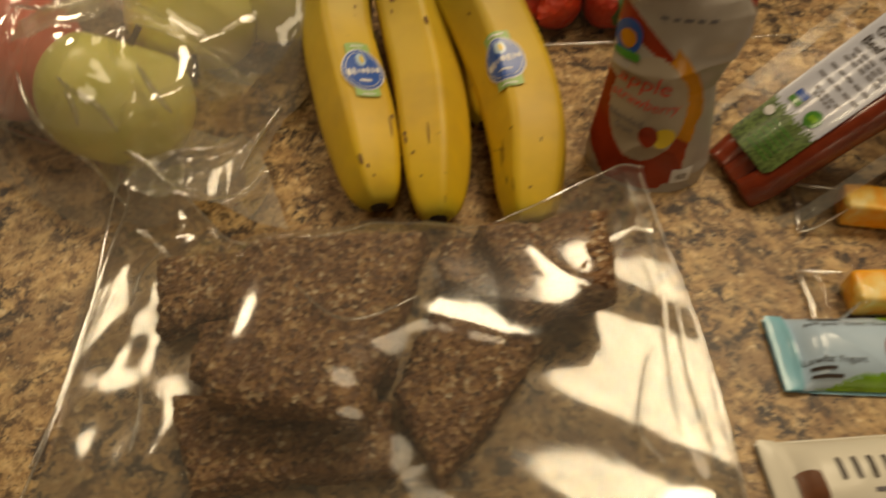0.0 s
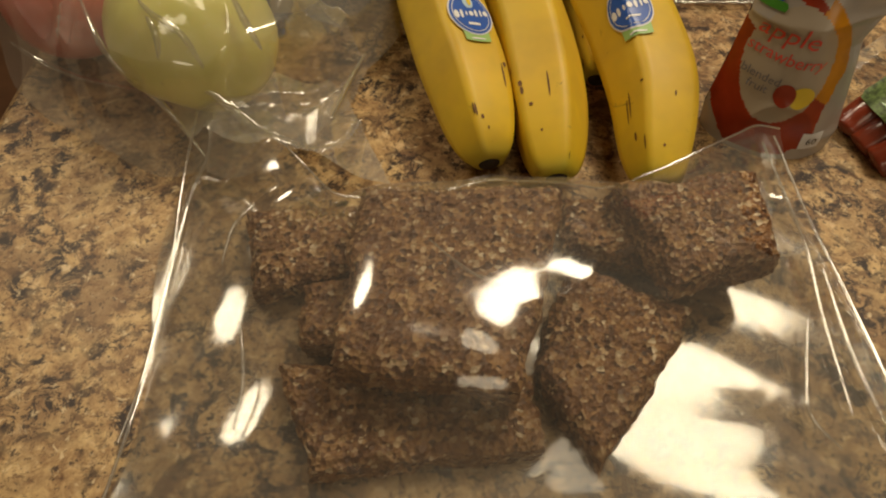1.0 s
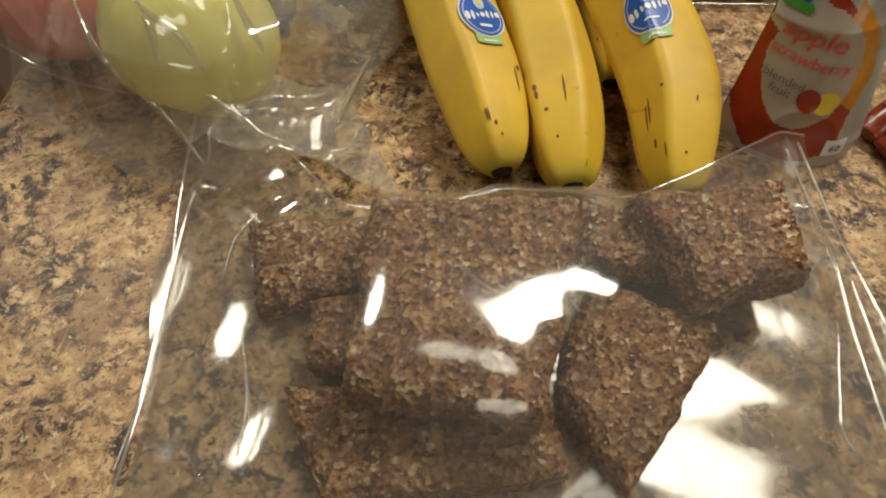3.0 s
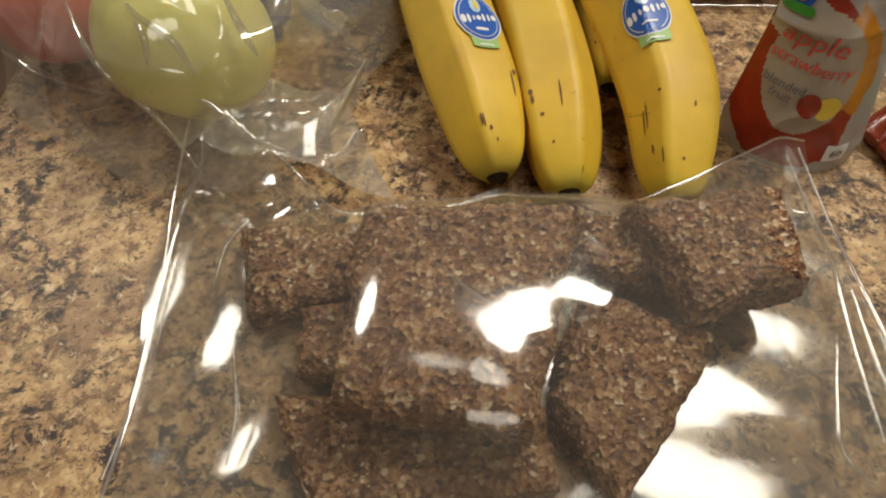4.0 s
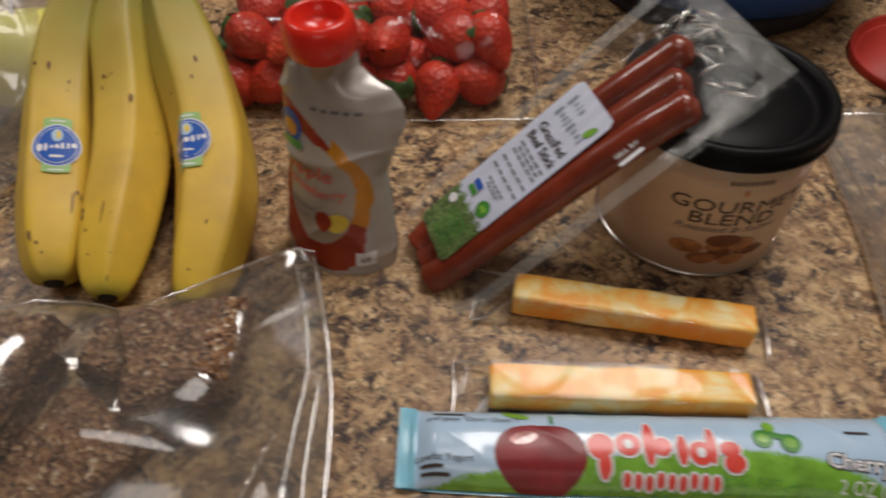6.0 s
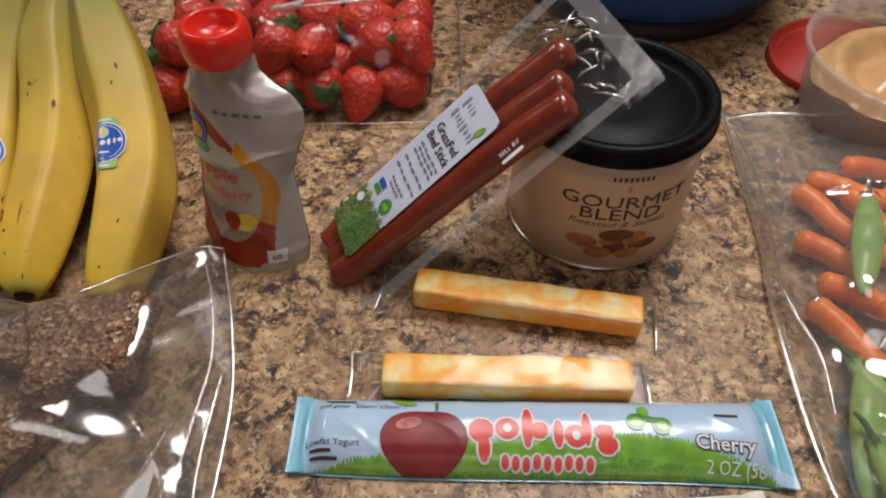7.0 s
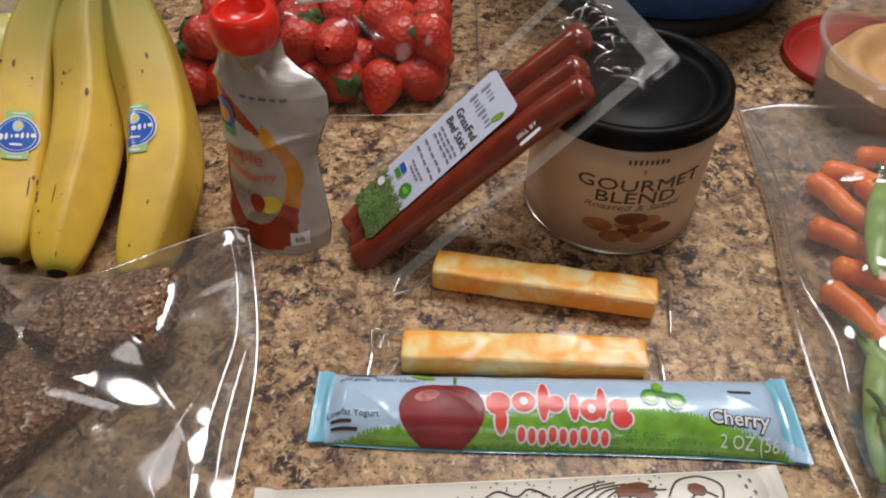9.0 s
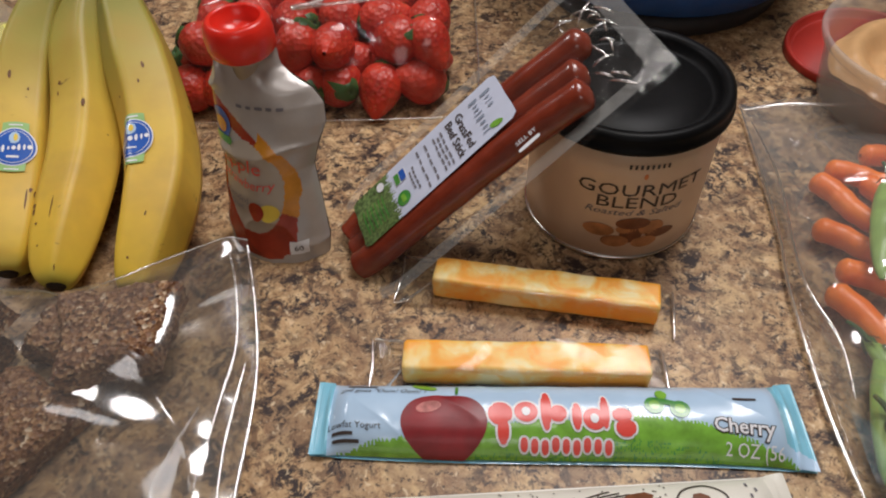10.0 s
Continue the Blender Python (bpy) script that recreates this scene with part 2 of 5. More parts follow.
M_DARK = plain("bowl_shadow_black", (0.012, 0.012, 0.014), 0.6, 0.2)
M_REDLID = plain("red_lid_plastic", (0.46, 0.028, 0.014), 0.5, 0.08)
M_BUTTER = plain("nut_butter", (0.60, 0.36, 0.16), 0.28, 0.08, 70, 0.2)
M_LAMPFRAME = plain("lamp_frame_white", (0.8, 0.8, 0.78), 0.4, 0.03)


def tub_material():
    n = Nodes("frosted_tub_plastic")
    clear = n.add("ShaderNodeBsdfTransparent")
    clear.inputs["Color"].default_value = (0.93, 0.92, 0.90, 1)
    body = n.add("ShaderNodeBsdfPrincipled", Roughness=0.35)
    body.inputs["Base Color"].default_value = (0.66, 0.62, 0.58, 1)
    m = n.add("ShaderNodeMixShader", Fac=0.28)
    n.link(clear.outputs[0], m.inputs[1])
    n.link(body.outputs[0], m.inputs[2])
    n.link(m.outputs[0], n.out.inputs["Surface"])
    return n.mat


M_TUB = tub_material()


# ---- mesh helpers ----
def part(name, bm, material, parent=None, label="", smooth=True):
    """Links a bmesh as one mesh object, under a thing or part if given."""
    me = bpy.data.meshes.new(name)
    bm.to_mesh(me)
    bm.free()
    for m in material if isinstance(material, (list, tuple)) else [material]:
        me.materials.append(m)
    if smooth:
        for p in me.polygons:
            p.use_smooth = True
    ob = new(name, me)
    if parent is not None:
        ob.parent = parent
    if label:
        ob["label"] = label
    return ob


def thing(name, m, label, category, group="", kind=""):
    """An Empty at a thing's base."""
    ob = new(name)
    ob.empty_display_size = 0.01
    ob.matrix_world = m
    return tagged(ob, label, category, group, kind)


def box(sx, sy, sz, x=0.0, y=0.0, z=0.0, bevel=0.0):
    """A box whose base centre is at x, y, z."""
    bm = bmesh.new()
    bmesh.ops.create_cube(bm, size=1)
    bmesh.ops.transform(bm, matrix=Matrix.LocRotScale((x, y, z + sz / 2), None, (sx, sy, sz)), verts=bm.verts)
    if bevel:
        bmesh.ops.bevel(bm, geom=bm.edges, offset=bevel, segments=2, affect="EDGES", profile=0.6)
    return bm


def grid(nu, nv, fn, wrap=False, choose=None):
    """A sheet of nu x nv faces at fn(u, v), u and v from 0 to 1; with wrap, u closes on itself. choose(u, v) picks a material."""
    bm = bmesh.new()
    cols = nu if wrap else nu + 1
    vs = [[bm.verts.new(fn(i / nu, j / nv)) for i in range(cols)] for j in range(nv + 1)]
    uv = bm.loops.layers.uv.new("UVMap")
    for j in range(nv):
        for i in range(nu):
            k = (i + 1) % cols
            f = bm.faces.new((vs[j][i], vs[j][k], vs[j + 1][k], vs[j + 1][i]))
            f.smooth = True
            for lp, (a, b) in zip(f.loops, ((i, j), (i + 1, j), (i + 1, j + 1), (i, j + 1))):
                lp[uv].uv = (a / nu, b / nv)
            if choose:
                f.material_index = choose((i + 0.5) / nu, (j + 0.5) / nv)
    return bm


def lathe(profile, n=48):
    """A solid of revolution about z from (radius, height) pairs."""
    last = len(profile) - 1

    def fn(u, v):
        r, z = profile[round(v * last)]
        a = 2 * math.pi * u
        return Vector((r * math.cos(a), r * math.sin(a), z))

    return grid(n, last, fn, wrap=True)


def smooth_path(points, n):
    """Points along a smooth curve through the given ones."""
    pts = [Vector(p) for p in points]
    out = []
    for i in range(n + 1):
        s = i / n * (len(pts) - 1)
        k = min(int(s), len(pts) - 2)
        t = s - k
        p0, p1, p2, p3 = pts[max(k - 1, 0)], pts[k], pts[k + 1], pts[min(k + 2, len(pts) - 1)]
        out.append(0.5 * (2 * p1 + (p2 - p0) * t + (2 * p0 - 5 * p1 + 4 * p2 - p3) * t * t + (3 * p1 - p0 - 3 * p2 + p3) * t ** 3))
    return out


def sweep(points, n, sides, radius, shape=None, up=Vector((0, 0, 1))):
    """A tube along points with radius(s), s from 0 to 1; shape(angle) scales it around."""
    pts = smooth_path(points, n)

    def fn(u, v):
        k = round(v * n)
        p = pts[k]
        d = (pts[min(k + 1, n)] - pts[max(k - 1, 0)]).normalized()
        side = d.cross(up).normalized()
        top = side.cross(d)
        a = 2 * math.pi * u
        r = radius(v) * (shape(a) if shape else 1)
        return p + side * (r * math.cos(a)) + top * (r * math.sin(a))

    return grid(sides, n, fn, wrap=True)


def capped(bm):
    """Closes the open ends of a tube."""
    bmesh.ops.holes_fill(bm, edges=[e for e in bm.edges if len(e.link_faces) == 1])
    return bm


def words(text, size, align="CENTER", shear=0.0, heavy=0.0):
    """Lettering as a flat bmesh in the plane z = 0, about its own middle."""
    c = bpy.data.curves.new("lettering", "FONT")
    c.body, c.size, c.align_x, c.align_y, c.shear, c.offset = text, size, align, "CENTER", shear, heavy
    c.resolution_u = 2
    ob = new("lettering", c)
    bpy.context.view_layer.update()
    me = bpy.data.meshes.new_from_object(ob)
    bm = bmesh.new()
    bm.from_mesh(me)
    bpy.data.objects.remove(ob)
    bpy.data.curves.remove(c)
    bpy.data.meshes.remove(me)
    return bm


def patch(sx, sy, nx=8, ny=4, x=0.0, y=0.0, corner=0.25):
    """A flat rounded rectangle about x, y in the plane z = 0."""
    def fn(u, v):
        a, b = 2 * u - 1, 2 * v - 1
        k = 1 - corner * 0.5 * (a * a * b * b)
        return Vector((x + a * sx / 2 * k, y + b * sy / 2 * k, 0))
    return grid(nx, ny, fn)


def oval(sx, sy, x=0.0, y=0.0, n=28, rings=4):
    """A flat ellipse with the half-widths sx and sy."""
    def fn(u, v):
        a = 2 * math.pi * u
        r = max(v, 0.001)
        return Vector((x + sx * r * math.cos(a), y + sy * r * math.sin(a), 0))
    return grid(n, rings, fn, wrap=True)


def bend(bm, fn, lift=0.0003):
    """Lays a flat bmesh on a surface: fn(x, y) gives a place and a normal."""
    for v in bm.verts:
        p, nrm = fn(v.co.x, v.co.y)
        v.co = p + nrm * (lift + v.co.z)
    return bm


def surface(fn, step=0.0005):
    """From fn(x, y) -> place, a function that gives place and normal."""
    def both(x, y):
        p = fn(x, y)
        nrm = (fn(x + step, y) - p).cross(fn(x, y + step) - p)
        return p, nrm.normalized() if nrm.length > 1e-12 else Vector((0, 0, 1))
    return both


def wobble(p, scale, seed=0.0):
    return noise.noise(Vector(p) * scale + Vector((seed, seed * 1.7, seed * 0.6)))


def ridged(p, scale, seed=0.0):
    """Sharp creases: 1 along the crease lines, falling to 0 between them."""
    return 1 - min(1.0, abs(wobble(p, scale, seed)) * 3.2)


def drape(nu, nv, place, floor, rim, rounds=500, slack=12):
    """Heights of a slack film over contents: place(u, v) -> x, y; floor(x, y) -> what it rests on; rim(u, v) -> height along its edge."""
    xy = [[place(i / nu, j / nv) for i in range(nu + 1)] for j in range(nv + 1)]
    low = np.array([[floor(x, y) for x, y in row] for row in xy])
    z = low.copy()
    for j in range(nv + 1):
        for i in range(nu + 1):
            if i in (0, nu) or j in (0, nv):
                z[j, i] = rim(i / nu, j / nv)
    for k in range(rounds):
        mean = (z[:-2, 1:-1] + z[2:, 1:-1] + z[1:-1, :-2] + z[1:-1, 2:]) / 4
        z[1:-1, 1:-1] = np.maximum(mean, low[1:-1, 1:-1]) if k < rounds - slack else mean
    return z


# ---- setting ----
EDGE = -0.208
tagged(part("counter_top", box(1.75, 1.45, 0.04, EDGE + 0.875, 0.50, -0.04, 0.004), M_COUNTER, smooth=False), "tan and brown granite-patterned laminate kitchen counter", "counter", kind="structure")
tagged(part("counter_base", box(1.66, 1.36, 0.87, EDGE + 0.895, 0.50, -0.91), M_WOOD, smooth=False), "dark red-brown wooden cabinet base under the counter", "cabinet base", kind="structure")
tagged(part("floor", box(6.0, 6.0, 0.1, 0, 0.5, -1.01), M_FLOOR, smooth=False), "dark brown wooden kitchen floor", "floor", kind="structure")
tagged(part("ceiling", box(6.0, 6.0, 0.1, 0, 0.5, CEILING), M_CEIL, smooth=False), "plain pale kitchen ceiling", "ceiling", kind="structure")
for name, sx, sy, x, y in (("wall_north", 6.2, 0.1, 0, 3.55), ("wall_south", 6.2, 0.1, 0, -2.55), ("wall_west", 0.1, 6.0, -3.05, 0.5), ("wall_east", 0.1, 6.0, 3.05, 0.5)):
    tagged(part(name, box(sx, sy, CEILING + 0.91, x, y, -0.91), M_WALL, smooth=False), "plain beige painted kitchen wall", "wall", kind="structure")


def oval_housing(sx, sy):
    bm = lathe([(0.0, -0.070), (sx / 2 + 0.02, -0.070), (sx / 2 + 0.035, -0.064), (sx / 2 + 0.04, -0.050), (sx / 2 + 0.04, -0.001), (0.0, -0.001)], 64)
    bmesh.ops.scale(bm, vec=(1, sy / sx, 1), verts=bm.verts)
    return bm


# the last housing belongs to the added fill, not to a known fixture
for lx, ly, sx, sy, watts in LAMPS:
    fixture = thing("ceiling_or_fill_light", pose(lx, ly, CEILING), "white round ceiling light fixture, switched on; the southern one is an added fill", "ceiling light", "ceiling lights")
    part("housing", oval_housing(sx, sy), M_LAMPFRAME, fixture)


# ---- seed bars in their bag ----
def outside(x, y, corners):
    """How far a place lies outside a four-sided slab (negative inside)."""
    worst = -1.0
    for k in range(4):
        (ax, ay), (bx, by) = corners[k], corners[(k + 1) % 4]
        ex, ey = bx - ax, by - ay
        worst = max(worst, -((x - ax) * ey - (y - ay) * ex) / math.hypot(ex, ey))
    return worst


def prism(corners, z0, z1, seed, nu=58, nv=44, nz=9):
    """A crumbly slab over four corners (far left, far right, near right, near left)."""
    a, b, c, d = (Vector((*p, 0)) for p in corners)
    mid = (a + b + c + d) / 4

    def at(u, v, w):
        p = (d * (1 - u) + c * u) * (1 - v) + (a * (1 - u) + b * u) * v
        return Vector((p.x, p.y, z0 + (z1 - z0) * w))

    bm = bmesh.new()
    faces = (
        (nu, nv, lambda s, t: at(s, t, 1)), (nu, nv, lambda s, t: at(1 - s, t, 0)),
        (nu, nz, lambda s, t: at(s, 0, t)), (nu, nz, lambda s, t: at(1 - s, 1, t)),
        (nv, nz, lambda s, t: at(0, 1 - s, t)), (nv, nz, lambda s, t: at(1, s, t)))
    for m, n, fn in faces:
        vs = [[bm.verts.new(fn(i / m, j / n)) for i in range(m + 1)] for j in range(n + 1)]
        for j in range(n):
            for i in range(m):
                bm.faces.new((vs[j][i], vs[j][i + 1], vs[j + 1][i + 1], vs[j + 1][i]))
    bmesh.ops.remove_doubles(bm, verts=bm.verts, dist=1e-5)
    half = (z1 - z0) / 2
    centre = Vector((mid.x, mid.y, z0 + half))
    for v in bm.verts:
        p = v.co.copy()
        away = (p - centre)
        low = (p.z - z0) < 0.0004
        edge = wobble(p, 55, seed) * 0.0034 + wobble(p, 150, seed) * 0.0020 + wobble(p, 420, seed) * 0.0012
        flat = Vector((away.x, away.y, 0)).normalized()
        v.co += flat * edge
        if not low:
            v.co.z += wobble(p, 300, seed + 5) * 0.0012 + wobble(p, 560, seed + 2) * 0.0008 + wobble(p, 40, seed) * 0.0014
            inset = -outside(p.x, p.y, corners)
            v.co.z -= (z1 - z0) * 0.22 * max(0.0, 1 - max(0.0, inset) / 0.0045) ** 2 * (p.z - z0) / (z1 - z0)
    bmesh.ops.recalc_face_normals(bm, faces=bm.faces)
    return bm


BARS = [
    (((-0.066, 0.282), (-0.019, 0.289), (-0.016, 0.251), (-0.057, 0.244)), 0.0020, 0.0180),
    (((-0.034, 0.244), (0.060, 0.272), (0.050, 0.219), (-0.034, 0.219)), 0.0020, 0.0190),
    (((-0.042, 0.212), (0.052, 0.208), (0.055, 0.180), (-0.026, 0.171)), 0.0020, 0.0145),
    (((0.070, 0.254), (0.118, 0.236), (0.073, 0.173), (0.052, 0.210)), 0.0020, 0.0190),
    (((0.073, 0.293), (0.122, 0.296), (0.112, 0.258), (0.071, 0.264)), 0.0020, 0.0180),
    (((-0.014, 0.276), (0.068, 0.278), (0.044, 0.189), (-0.019, 0.199)), 0.0235, 0.0415),
    (((0.090, 0.284), (0.150, 0.291), (0.148, 0.249), (0.106, 0.236)), 0.0195, 0.0365),
]
for k, (corners, z0, z1) in enumerate(BARS):
    cx, cy = (sum(c[i] for c in corners) / 4 for i in (0, 1))
    local = tuple((x - cx, y - cy) for x, y in corners)
    ob = part("seed_bar", prism(local, 0, z1 - z0, 3.1 * k + 1), M_BAR, smooth=False)
    ob.matrix_world = pose(cx, cy, z0)
    tagged(ob, "brown seed bar %s" % ("stacked on other bars in a clear bag" if z0 > 0.01 else "lying flat in a clear bag"), "snack bar", "bars in the bag")


def smooth_max(values, k):
    m = max(values)
    return m + math.log(sum(math.exp((v - m) / k) for v in values)) * k


def line(pairs, s):
    """Piecewise-linear value at s from (position, value) pairs."""
    for (a, va), (b, vb) in zip(pairs, pairs[1:]):
        if s <= b:
            t = (s - a) / (b - a)
            return va + (vb - va) * max(0.0, t)
    return pairs[-1][1]


FAR_Y = [(0, 0.338), (0.06, 0.330), (0.26, 0.280), (0.36, 0.286), (0.50, 0.300), (0.60, 0.298), (0.69, 0.290), (0.80, 0.302), (0.97, 0.328), (1, 0.326)]


def bag_xy(u, v):
    far = line(FAR_Y, u)
    near = 0.150
    left = -0.098 + 0.006 * math.sin(v * 7)
    right = 0.192 - 0.018 * v ** 3
    return left + (right - left) * u, near + (far - near) * v


# the film is pulled flat from the big bar's edge to the stacked bar beside it
STRETCHED = ((0.064, 0.266), (0.112, 0.286), (0.150, 0.212), (0.062, 0.224))


def bag_floor(x, y):
    tops = [0.0032]
    for c, z0, z1 in BARS:
        inset = 0.002 - outside(x, y, c)
        if inset > 0:
            dome = 0.0055 * math.sin(min(1.0, inset / 0.022) * math.pi / 2)
            tops.append(z1 + (0.0025 if c is BARS[-1][0] else 0.0050 + dome))
    if outside(x, y, STRETCHED) < 0:
        tops.append(0.0530 - 0.31 * (x - 0.066) + 0.03 * (y - 0.245))
    return max(tops)


def bag_rim(u, v):
    return 0.0032 + (0.021 + 0.005 * math.sin(u * 9)) * max(0.0, (v - 0.78) / 0.22) ** 1.5


BAG_NU, BAG_NV = 230, 150
BAG_Z = drape(BAG_NU, BAG_NV, bag_xy, bag_floor, bag_rim, 1500, 90)


def bag_top(u, v):
    x, y = bag_xy(u, v)
    p = Vector((x, y, 0))
    z = float(BAG_Z[round(v * BAG_NV), round(u * BAG_NU)])
    edge = min(u, 1 - u, v * 0.7)
    calm = min(1.0, edge / 0.05)
    side = math.exp(-min(u, 1 - u) / 0.07)
    crease = ridged(p, 15, 2.0) ** 5 * 0.0022
    soft = wobble(p, 11, 3.0) * 0.0060 + wobble(p, 24, 9.0) * 0.0006
    fan = 0.94 * x + 0.34 * y if x > 0.05 else x * 0.8 + y * 0.6
    cross = 0.94 * y - 0.34 * x if x > 0.05 else y * 0.8 - x * 0.6
    loose = max(1.3 * min(1.0, max(0.0, x - 0.085) / 0.03) * min(1.0, max(0.0, 0.238 - y) / 0.02), 2.6 * min(1.0, max(0.0, -0.02 - x) / 0.03))
    ripple = (wobble((fan * 9, cross * 44, 0), 1, 5.0) * 0.0009 + ridged((fan * 7, cross * 26, 0), 1, 3.0) ** 3 * 0.0006) * loose
    z += (crease * (0.12 + 1.7 * side) + soft) * calm
    over = z - 0.0022
    z = 0.0022 + 0.5 * (over + math.sqrt(over * over + 0.002 ** 2)) + (ripple + 0.0012 * loose) * calm
    z += 0.0035 * math.exp(-((y - 0.160) / 0.013) ** 2) * min(1.0, max(0.0, x - 0.03) / 0.03) * calm
    return Vector((x, y, max(z, 0.0022)))


seed_bag = thing("zip_bag", pose(0, 0, 0), "clear plastic zip bag holding brown seed bars, lying on the counter", "plastic bag")
part("top_film", grid(BAG_NU, BAG_NV, bag_top), M_FILM, seed_bag)


def bag_under(u, v):
    """The lower film: crumpled towards one side, with broad shallow bands on the other."""
    x, y = bag_xy(u, v)
    left = min(1.0, max(0.0, 0.02 - x) / 0.04)
    across = 0.90 * y + 0.43 * x
    bands = 0.0019 * wobble((across * 34, x * 7 - y * 7, 0), 1, 2.0)
    crumple = 0.0017 * wobble((x * 52, y * 34, 0), 1, 4.0)
    return Vector((x, y, 0.0022 + bands * (1 - left) + crumple * left + 0.020 * max(0, (v - 0.86) / 0.14) ** 2))


part("bottom_film", grid(140, 90, bag_under), M_FILM, seed_bag)
for k, off in enumerate((0.0, 0.006)):
    part("zip_strip", sweep([(-0.096, 0.172 + off, 0.0045), (0.0, 0.174 + off, 0.0060), (0.09, 0.173 + off, 0.0050), (0.188, 0.171 + off, 0.0050)], 60, 8, lambda s: 0.0009), M_FILM_THIN, seed_bag, "clear raised zip closure strip")
part("side_seam", sweep([(0.1905, 0.150, 0.003), (0.191, 0.20, 0.0045), (0.189, 0.25, 0.0042), (0.182, 0.29, 0.010), (0.173, 0.326, 0.022)], 60, 8, lambda s: 0.0007), M_FOLD, seed_bag)
part("side_seam", sweep([(-0.098, 0.150, 0.003), (-0.094, 0.20, 0.0045), (-0.095, 0.25, 0.0042), (-0.099, 0.30, 0.010), (-0.097, 0.338, 0.022)], 60, 8, lambda s: 0.0007), M_FOLD, seed_bag)

part("end_seam", sweep([(p.x, p.y, p.z) for p in (bag_top(k / 24, 1.0) for k in range(25))], 96, 6, lambda s: 0.0006), M_FOLD, seed_bag)

FOLDS = [
    [(-0.086, 0.3225, 0.030), (-0.087, 0.312, 0.020), (-0.094, 0.292, 0.010), (-0.0945, 0.256, 0.007), (-0.094, 0.209, 0.006), (-0.097, 0.184, 0.004)],
    [(-0.060, 0.280, 0.0235), (-0.068, 0.270, 0.0200), (-0.071, 0.255, 0.0150)],
    [(-0.059, 0.228, 0.0150), (-0.055, 0.207, 0.0100), (-0.056, 0.188, 0.0060)],
    [(0.166, 0.236, 0.0085), (0.158, 0.211, 0.0075), (0.155, 0.195, 0.0065), (0.163, 0.183, 0.0050)],
    [(0.0139, 0.2443, 0.0465), (0.0307, 0.2290, 0.0462), (0.0456, 0.2284, 0.0460), (0.0646, 0.2388, 0.0445)],
    [(0.165, 0.320, 0.0240), (0.171, 0.300, 0.0160), (0.176, 0.270, 0.0090), (0.174, 0.238, 0.0060), (0.172, 0.196, 0.0045)],
    [(0.182, 0.262, 0.0060), (0.181, 0.220, 0.0045), (0.184, 0.189, 0.0040)],
]
for pts in FOLDS:
    part("fold", sweep(pts, 40, 6, lambda s: 0.00045 + 0.00055 * math.sin(math.pi * s)), M_FOLD, seed_bag)


# ---- bananas ----
def banana_shape(seed):
    """Five nearly flat faces with soft ridges between them, one face turned up."""
    turn = 0.35 * math.sin(seed * 3)
    return lambda a: 1.075 * (math.cos(math.pi / 5) / math.cos(((a - math.pi / 2 + math.pi / 5 + turn) % (2 * math.pi / 5)) - math.pi / 5)) ** 0.85


def girth(r):
    def fn(s):
        tip = 0.36 + 0.64 * math.sin(min(1.0, s / 0.40) * math.pi / 2) ** 0.80
        tail = 1.0 if s < 0.70 else 1 - 0.55 * ((s - 0.70) / 0.30) ** 1.3
        return r * max(0.26, tip) * tail
    return fn


def sticker(fn, parent):
    """A paper fruit label with a blue oval, laid on a peel by fn(x, y)."""
    s = part("sticker", bend(patch(0.0150, 0.0345, 6, 14, corner=0.1), fn, 0.0004), M_STICKGREEN, parent, "green and blue paper fruit sticker")
    part("white_ring", bend(oval(0.0118, 0.0134), fn, 0.0006), M_PAPER, s)
    part("blue_oval", bend(oval(0.0111, 0.0127), fn, 0.0008), M_BLUE, s)
    part("thin_ring", bend(oval(0.0098, 0.0114), fn, 0.00095), M_PAPER, s)
    part("blue_field", bend(oval(0.0094, 0.0110), fn, 0.0011), M_BLUE, s)
    for k, (w, h) in enumerate(((0.0026, 0.0052), (0.0016, 0.0056), (0.0011, 0.0030), (0.0024, 0.0032), (0.0016, 0.0048), (0.0012, 0.0042), (0.0026, 0.0030))):
        part("brand_bar", bend(patch(w, h, 2, 3, -0.0080 + 0.0027 * k, -0.0012 + 0.00035 * k, 0.6), fn, 0.0013), M_PAPER, s)
    part("emblem", bend(oval(0.0030, 0.0038, 0, 0.0066, 9), fn, 0.0013), M_SKY, s)
    part("emblem_fruit", bend(oval(0.0012, 0.0024, 0.0006, 0.0068, 9), fn, 0.0015), M_YELLOWINK, s)
    part("small_print", bend(patch(0.0075, 0.0016, 6, 1, 0, -0.0068), fn, 0.0013), M_PAPER, s)
    for y in (0.0152, -0.0156):
        part("small_print", bend(patch(0.0090, 0.0009, 6, 1, 0, y), fn, 0.0006), M_PAPER, s)


